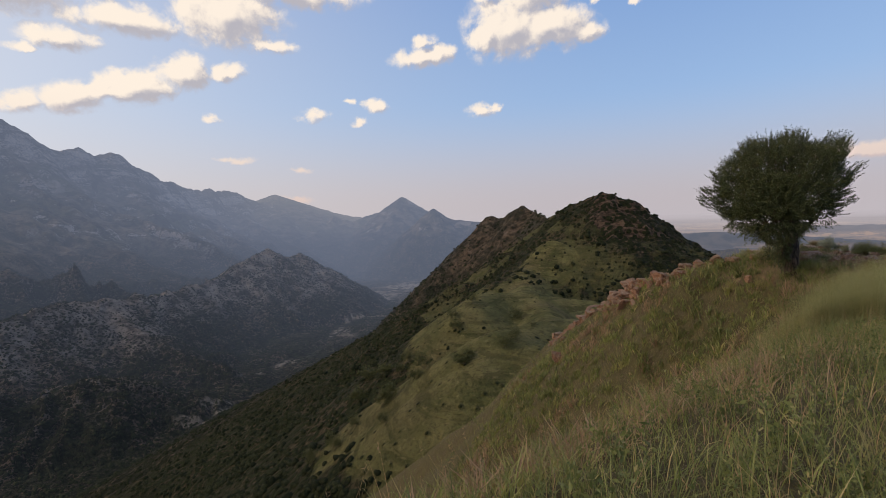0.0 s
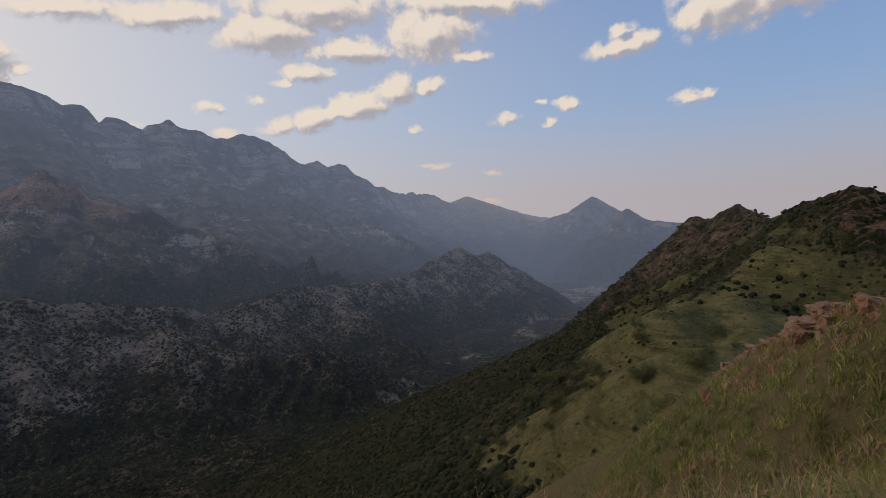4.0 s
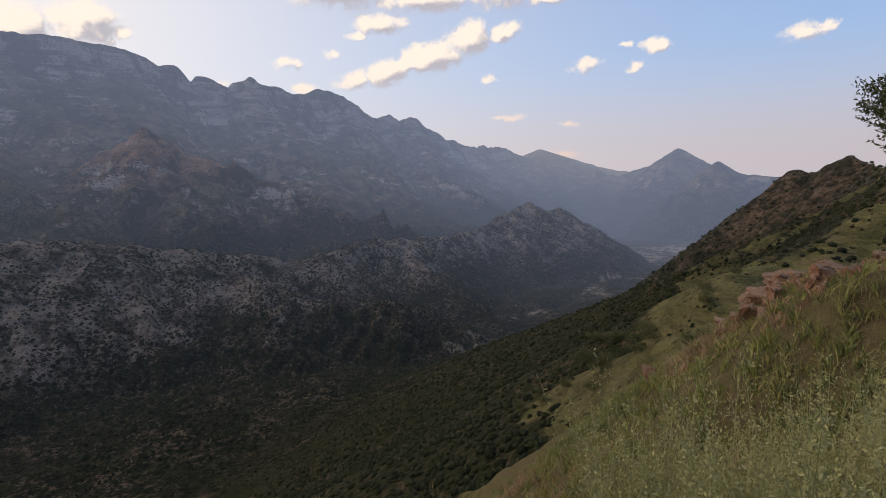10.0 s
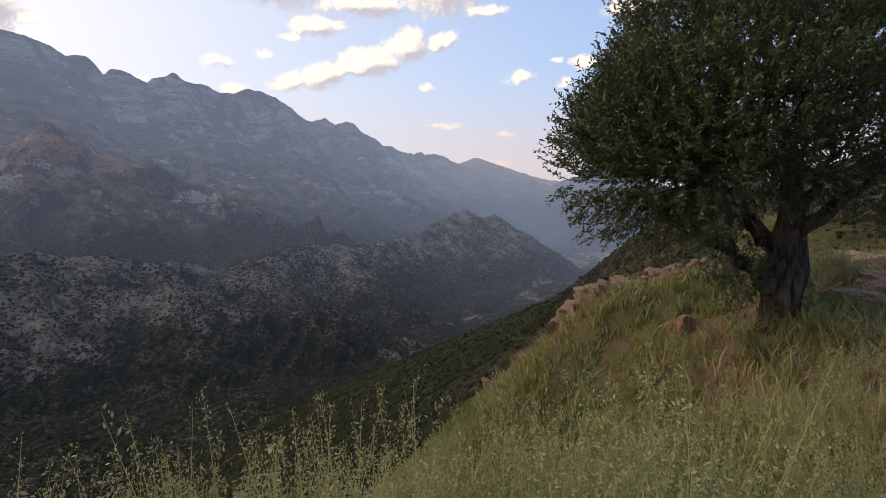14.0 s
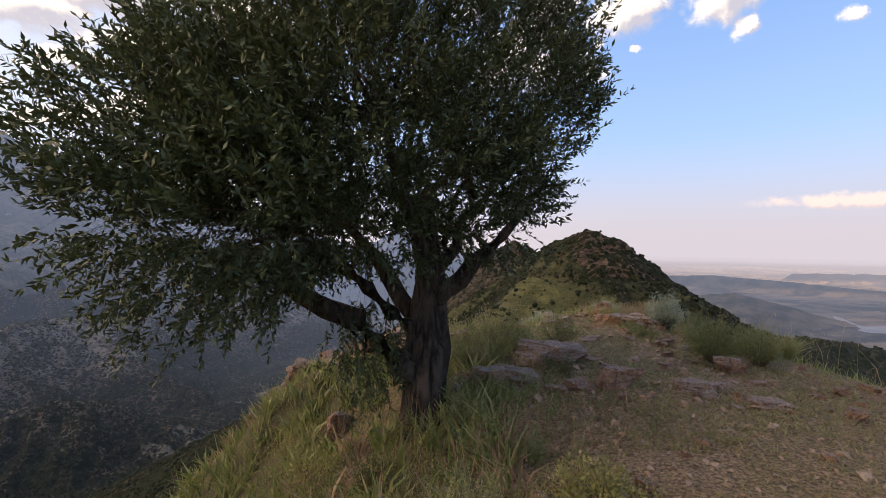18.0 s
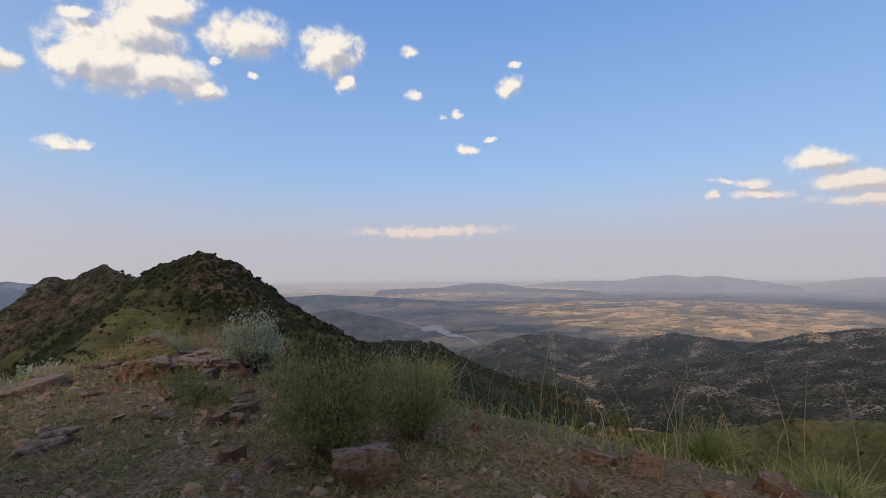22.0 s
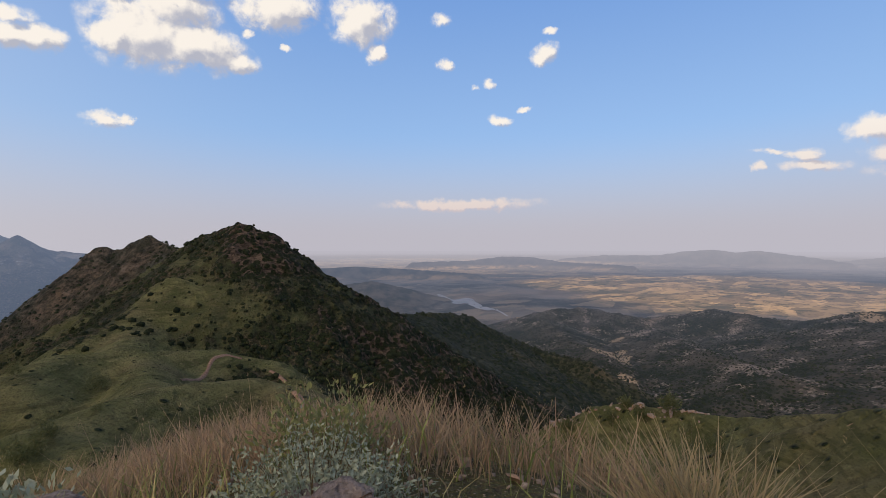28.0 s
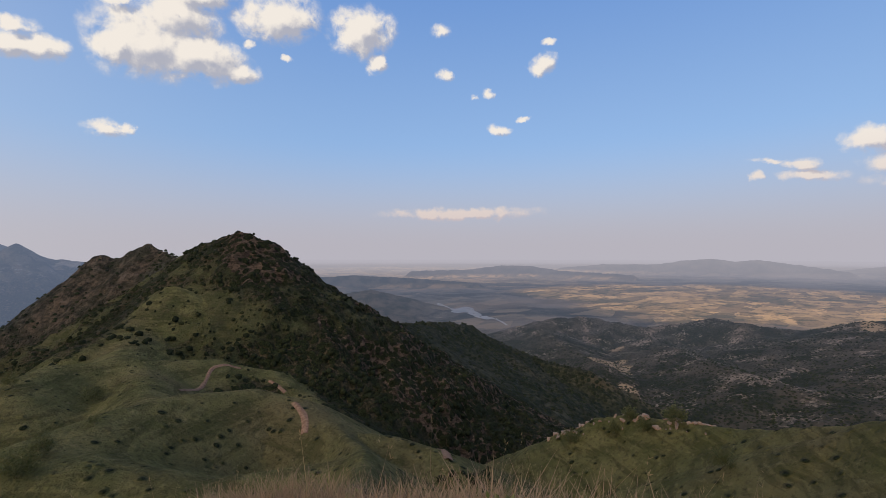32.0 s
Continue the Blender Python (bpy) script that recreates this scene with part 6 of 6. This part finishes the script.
def olive_tree(x, y):
    rng = random.Random(4)
    tree = new("olive_tree")
    base = level(x, y) - 0.15
    tree.matrix_world = pose(x, y, base)
    bm = bmesh.new()
    foot = [Vector((0.0, 0.0, 0.0)), Vector((0.02, 0.0, 0.12)), Vector((0.03, 0.02, 0.35)), Vector((0.04, 0.04, 0.65)), Vector((0.05, 0.05, 1.0)), Vector((0.06, 0.06, 1.4)), Vector((0.08, 0.08, 1.75)), Vector((0.05, 0.1, 2.2)), Vector((0.0, 0.15, 2.8))]
    tube(bm, foot, [0.35, 0.29, 0.25, 0.235, 0.25, 0.21, 0.17, 0.13, 0.09], 22, 0.30)
    part("trunk", from_bmesh("trunk", bm, bark_mat), tree, "thick gnarled grey-brown trunk")
    # main limbs, then branches out into the crown
    starts = ((foot[3], Vector((-1.6, -0.25, 1.85)), 0.19), (foot[4], Vector((-1.0, 0.7, 2.5)), 0.13), (foot[5], Vector((1.05, -0.15, 2.5)), 0.12), (foot[5], Vector((0.35, 0.9, 2.4)), 0.11), (foot[6], Vector((-0.4, -0.6, 3.4)), 0.10), (foot[4], Vector((-1.2, -0.9, 2.3)), 0.11), (foot[6], Vector((0.9, 0.6, 3.1)), 0.09))
    forks = [(foot[-1], 0.08)]
    for p, q, r in starts:
        bm = bmesh.new()
        pts = limb_points(p, q, 0.05, 6, 0.06, rng)
        tube(bm, pts, [r * (1 - 0.1 * i) for i in range(7)], 10, 0.18)
        part("limb", from_bmesh("limb", bm, bark_mat), tree)
        forks += [(pts[-1], r * 0.42), (pts[4], r * 0.35)]
    ends = []
    middle = Vector((-0.62, 0.02, 3.70))

    def in_crown(fill):
        pick = rng.random()
        if pick < 0.19:
            # the low western bough, and suckers round the fork
            c, size = (Vector((-1.75, -1.3, 2.75)), (1.35, 1.15, 1.2)) if pick > 0.012 else (Vector((-0.62, -0.1, 1.15)), (0.5, 0.45, 0.6))
            while True:
                v = Vector((rng.uniform(-1, 1), rng.uniform(-1, 1), rng.uniform(-1, 1)))
                if v.length < 1:
                    return c + Vector((v.x * size[0], v.y * size[1], v.z * size[2])) * (1 + 0.25 * noise.noise(v * 2))
        while True:
            v = Vector((rng.uniform(-1, 1), rng.uniform(-1, 1), rng.uniform(-1, 1)))
            if fill < v.length < 1:
                q = Vector((v.x * 2.5 * (1 - 0.2 * max(v.z, 0)), v.y * 2.1, v.z * 1.85 if v.z > 0 else v.z * 1.95)) + middle
                # lumps in the outline; the east side is lifted, the west side hangs low
                lump = noise.noise(v.normalized() * 2.8 + Vector((3, 1, 7)))
                q = middle + (q - middle) * (1 + 0.30 * lump)
                if noise.noise(q * 1.5) < -0.21 and v.length > 0.35:
                    continue
                q.z += 0.30 * max(v.x, -0.8)
                if q.z > 1.95 + 0.35 * v.x + 0.3 * noise.noise(q * 1.3):
                    return q

    for k in range(70):
        q = in_crown(0.45)
        p, r = min(forks, key=lambda f: (f[0] - q).length + rng.uniform(0, 0.9))
        pts = limb_points(p, p.lerp(q, 0.88), 0.10, 5, 0.09, rng)
        bm = bmesh.new()
        tube(bm, pts, [max(0.006, min(r, 0.04) * (1 - 0.17 * i)) for i in range(6)], 5)
        part("branch", from_bmesh("branch", bm, bark_mat), tree)
        ends += pts[2:]
    # leafy shoots
    root, way, long = [], [], []
    for k in range(10500):
        q = in_crown(0.35 if k % 3 else 0.8)
        p = min((rng.choice(ends) for _ in range(14)), key=lambda e: (e - q).length)
        d = (q - p)
        if d.length > 0.75:
            p = q - d.normalized() * rng.uniform(0.3, 0.6)
            d = q - p
        out = (q - middle).normalized()
        up = Vector((0, 0, 0.95 if q.z > 2.3 else -0.25))
        v = (d.normalized() * 0.5 + out * 0.8 + up + Vector((rng.uniform(-1, 1), rng.uniform(-1, 1), rng.uniform(-1, 1))) * 0.35).normalized()
        root.append(q)
        way.append(v)
        long.append(rng.uniform(0.3, 0.62) if q.z > 4.3 and k % 2 else rng.uniform(0.16, 0.42))
    root, way, long = np.array(root), np.array(way), np.array(long)
    n, per = len(root), 19
    t = np.linspace(0.08, 1.0, per)[None, :] + RNG.normal(0, 0.02, (n, per))
    place = root[:, None] + way[:, None] * (t * long[:, None])[..., None]
    leaf_way = unit(way[:, None] * 0.75 + unit(RNG.normal(0, 1, (n, per, 3))) * 0.8)
    size = RNG.uniform(0.048, 0.086, (n, per)).ravel()
    part("crown", grid_mesh("crown", *leaf_arrays(place.reshape(-1, 3), leaf_way.reshape(-1, 3), size, size * 0.34), olive_mat), tree, "dense narrow dark green leaves")
    side = unit(np.cross(way, [0.3, 0.2, 1.0])) * 0.0025
    tip = root + way * long[:, None]
    tail = root - way * 0.12
    v = np.stack([tail - side, tail + side, tip + side * 0.4, tip - side * 0.4], 1).reshape(-1, 3)
    part("twig_growth", grid_mesh("twig_growth", v, np.arange(4 * n).reshape(n, 4), bark_mat), tree, "thin brown twigs")["kind"] = "stuff"
    return tagged(tree, "gnarled olive tree with broad dark crown on the rocky crest", "tree")


olive_tree(14.55, 15.7)


# ---- scrub on the hills ----
def icosphere(level_):
    bm = bmesh.new()
    bmesh.ops.create_icosphere(bm, subdivisions=level_, radius=1.0)
    v = np.array([p.co for p in bm.verts])
    f = np.array([[p.index for p in q.verts] for q in bm.faces])
    bm.free()
    return v, f


def scrub_material(name, hazy):
    n = Nodes(name, 0.9, 0.1)
    c = n.mix(n.island(), (0.012, 0.017, 0.008), (0.038, 0.044, 0.020))
    n.base(n.mix(n.ramp(n.noise(1.6, 4, 0.7), 0.4, 0.65), c, (0.012, 0.017, 0.008)))
    n.bump(n.noise(2.5, 4, 0.7), 1.0, 0.6)
    # same painted haze as the land the shrubs stand on
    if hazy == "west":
        n.far(HAZE_WEST, (0.275, 0.305, 0.38), 600, 2950, 1.75, 0.9)
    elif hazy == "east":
        n.far(HAZE_EAST, HAZE_HORIZON, 700, 3200, 2.0, 0.98)
    return n.m


def crown_blob(sides):
    """A faceted double cone, the crown of a shrub far off."""
    a = np.arange(sides) * 2 * np.pi / sides
    v = np.concatenate([np.stack([np.cos(a), np.sin(a), 0 * a - 0.1], -1), np.stack([0.6 * np.cos(a + 0.5), 0.6 * np.sin(a + 0.5), 0 * a + 0.7], -1), [[0, 0, 1.0]]])
    f = []
    for k in range(sides):
        m = (k + 1) % sides
        f += [(k, m, sides + k), (m, sides + m, sides + k), (sides + k, sides + m, 2 * sides)]
    return v, np.array(f)


def scrub(count, near, far, low, high, turns, material, template, label, wild=None):
    """Round dark shrubs over the slopes between two distances and two bearings, as thick as the cover."""
    r = np.sqrt(RNG.uniform(near**2, far**2, count)) if wild else np.exp(RNG.uniform(math.log(near), math.log(far), count))
    az = np.radians(RNG.uniform(turns[0], turns[1], count))
    x, y = EYE.x + r * np.sin(az), EYE.y + r * np.cos(az)
    z, kind = ground(x, y, True)
    if wild:
        thick = np.clip(0.62 + wild * fbm(x, y, 90.0, 4, 40), 0.04, 1)
        thick = thick * np.clip(stream(x, y) / 30 - 0.4, 0, 1)
    else:
        thick = land_cover(x, y, z, kind)[0] * np.clip(0.35 + 1.3 * vnoise(x / 35, y / 35, 40), 0, 1)
    keep = RNG.random(count) < thick
    x, y, z = x[keep], y[keep], z[keep]
    tv, tf = template
    n = len(x)
    size = RNG.uniform(low, high, n) * RNG.uniform(0.7, 1.15, n)
    lump = 1 + RNG.normal(0, 0.17, (n, len(tv)))
    v = tv[None] * (lump * size[:, None])[..., None]
    v[..., 2] *= RNG.uniform(0.65, 1.05, n)[:, None]
    v += np.stack([x, y, z + size * 0.25], -1)[:, None]
    f = (tf[None] + (np.arange(n) * len(tv))[:, None, None]).reshape(-1, 3)
    tagged(new("scrub", grid_mesh("scrub", v.reshape(-1, 3), f, material, True)), label, "scrub", kind="stuff")


scrub_mat, scrub_west, scrub_east = (scrub_material("hill_scrub" + w, w) for w in ("", "west", "east"))
scrub(1500, 60, 230, 0.4, 1.2, (-80, 108), scrub_mat, icosphere(2), "dark green shrubs scattered over the grassy saddle")
scrub(7000, 80, 330, 0.5, 1.5, (-80, 108), scrub_mat, icosphere(1), "dark shrubs on the lower flank of the hilltop")
scrub(15000, 225, 700, 0.7, 1.9, (-60, 75), scrub_mat, icosphere(1), "dark scrub covering the lower slopes of the hills")
scrub(48000, 640, 2050, 1.5, 3.4, (-76, 14), scrub_west, crown_blob(5), "dark scrub dotting the grey limestone ridge and valley", 1.2)
scrub(26000, 640, 1950, 1.4, 3.2, (26, 104), scrub_east, crown_blob(4), "dark scrub dotting the hills of the eastern valley", 0.75)


def shrub(x, y, w, h):
    """A rounded evergreen shrub out on the slope."""
    return bush(x, y, w, h, w * 0.06, 1800, dark_mat, "rounded dark green shrub on the grassy slope", 0.4)


shrub(39.9, 198.5, 7.0, 5.9)
shrub(31.8, 132.7, 2.4, 2.0)
shrub(23.4, 121.7, 4.6, 3.7)
shrub(21.2, 201.4, 4.8, 5.5)
shrub(122.8, 49.3, 5.0, 4.5)
shrub(148.3, 79.6, 5.5, 3.9)
shrub(146.3, 66.7, 7.4, 5.3)
shrub(144.3, 74.0, 5.2, 5.2)
shrub(144.7, 82.9, 4.8, 4.2)
shrub(140.8, 94.1, 5.7, 5.0)
shrub(11.4, 192.2, 5.5, 5.5)
shrub(11.8, 184.8, 6.1, 4.9)
shrub(-1.2, 134.9, 6.8, 6.2)
shrub(-8.4, 183.8, 5.6, 6.0)
shrub(-17.6, 186.4, 8.0, 4.9)
shrub(-13.3, 126.6, 6.1, 4.6)
shrub(-26.7, 122.1, 5.6, 4.7)
shrub(-21.7, 127.5, 4.1, 3.8)
shrub(-11.2, 180.1, 4.7, 4.2)
shrub(-12.4, 114.8, 3.6, 2.8)
shrub(-33.6, 123.1, 4.8, 4.2)
shrub(-28.6, 181.0, 8.0, 5.8)
shrub(8.7, 118.8, 5.3, 2.9)
shrub(11.0, 118.8, 4.7, 3.1)
shrub(21.0, 117.4, 5.7, 4.8)
shrub(9.1, 116.5, 5.1, 3.9)
shrub(-11.3, 127.3, 5.5, 4.5)
shrub(-26.5, 197.1, 8.4, 6.4)
shrub(-3.9, 129.4, 4.9, 3.9)

# ---- the footpath over the saddle ----
def footpath(width, *line):
    """A worn strip of reddish earth laid on the slope through the given places."""
    pts = []
    for (ax, ay), (bx, by) in zip(line[:-1], line[1:]):
        k = max(2, int(math.hypot(bx - ax, by - ay) / 1.2))
        pts += [(ax + (bx - ax) * i / k, ay + (by - ay) * i / k) for i in range(k)]
    pts = np.array(pts + [line[-1]])
    for _ in range(4):
        pts[1:-1] = (pts[:-2] + 2 * pts[1:-1] + pts[2:]) / 4
    d = np.gradient(pts, axis=0)
    side = np.stack([-d[:, 1], d[:, 0]], -1) / np.linalg.norm(d, axis=1)[:, None]
    wide = width * (0.75 + 0.5 * vnoise(np.arange(len(pts)) * 0.4, 0 * pts[:, 0], 3))[:, None]
    cols = []
    for k in np.linspace(-0.5, 0.5, 5):
        p = pts + side * wide * k
        cols.append(np.stack([p[:, 0], p[:, 1], ground(p[:, 0], p[:, 1]) + 0.45 - 0.6 * abs(k)], -1))
    v = np.stack(cols, 1)
    idx = np.arange(len(pts) * 5).reshape(-1, 5)
    f = np.stack([idx[:-1, :-1], idx[:-1, 1:], idx[1:, 1:], idx[1:, :-1]], -1).reshape(-1, 4)
    n = Nodes("trodden_earth", 0.95, 0.1)
    n.base(n.mix(n.ramp(n.noise(1.5, 5, 0.65), 0.35, 0.65), (0.15, 0.092, 0.064), (0.225, 0.15, 0.105)))
    n.bump(n.noise(3, 5, 0.7), 0.8, 0.2)
    tagged(new("footpath", grid_mesh("footpath", v.reshape(-1, 3), f[:, ::-1], n.m, True)), "worn reddish earth footpath over the green saddle", "path", kind="structure")


footpath(1.4, (102.6, 201), (102, 210), (101, 213))
footpath(1.6, (71, 123.5), (73.2, 127), (74.6, 131), (75, 137))
footpath(1.4, (93, 222.7), (88, 224), (82, 222.6), (79, 219), (77.6, 216), (71.6, 208), (62, 193.8))
footpath(2.2, (113, 134), (116, 127), (89, 93))

# ---- the lake on the plain ----
def lake():
    """A winding reach of water, widest in the middle."""
    t = np.linspace(0, 1, 90)
    az = np.interp(t, (0, 0.2, 0.45, 0.6, 0.8, 1), (43.0, 44.6, 46.6, 48.4, 49.6, 51.6))
    off = np.interp(t, (0, 0.2, 0.45, 0.6, 0.8, 1), (3900, 3560, 3420, 3150, 2950, 2780)) + 60 * np.sin(t * 17)
    half = np.interp(t, (0, 0.2, 0.45, 0.6, 0.8, 1), (30, 70, 190, 130, 60, 16)) * (0.7 + 0.6 * vnoise(t * 14, 0 * t, 6))
    real = np.linspace(1500, 9000, 900)
    flat = np.interp(real, true_distance(np.linspace(1500, 4500, 3000)), np.linspace(1500, 4500, 3000))
    v, rows = [], 12
    for k in range(rows):
        r = np.interp(off + (k / (rows - 1) - 0.5) * 2 * half, real, flat)
        a = np.radians(az + 0.5 * (vnoise(t * 20, 0 * t + k * 0.3, 8) - 0.5))
        x, y = EYE.x + r * np.sin(a), EYE.y + r * np.cos(a)
        v.append(np.stack([x, y, ground(x, y) + 2.0], -1))
    v = np.stack(v)
    idx = np.arange(v.shape[0] * v.shape[1]).reshape(v.shape[:2])
    f = np.stack([idx[:-1, :-1], idx[:-1, 1:], idx[1:, 1:], idx[1:, :-1]], -1).reshape(-1, 4)
    n = Nodes("lake_water", 0.4, 0.2)
    n.base(n.mix(n.ramp(n.noise(0.01, 3), 0.4, 0.6), (0.13, 0.128, 0.128), (0.19, 0.178, 0.17)))
    # the plain's painted haze glows on the water too
    n.far(HAZE_EAST, HAZE_HORIZON, 700, 3200, 2.0, 0.98)
    tagged(new("water", grid_mesh("water", v.reshape(-1, 3), f[:, ::-1], n.m, True)), "pale grey lake winding over the plain below the hills", "lake", kind="structure")


lake()
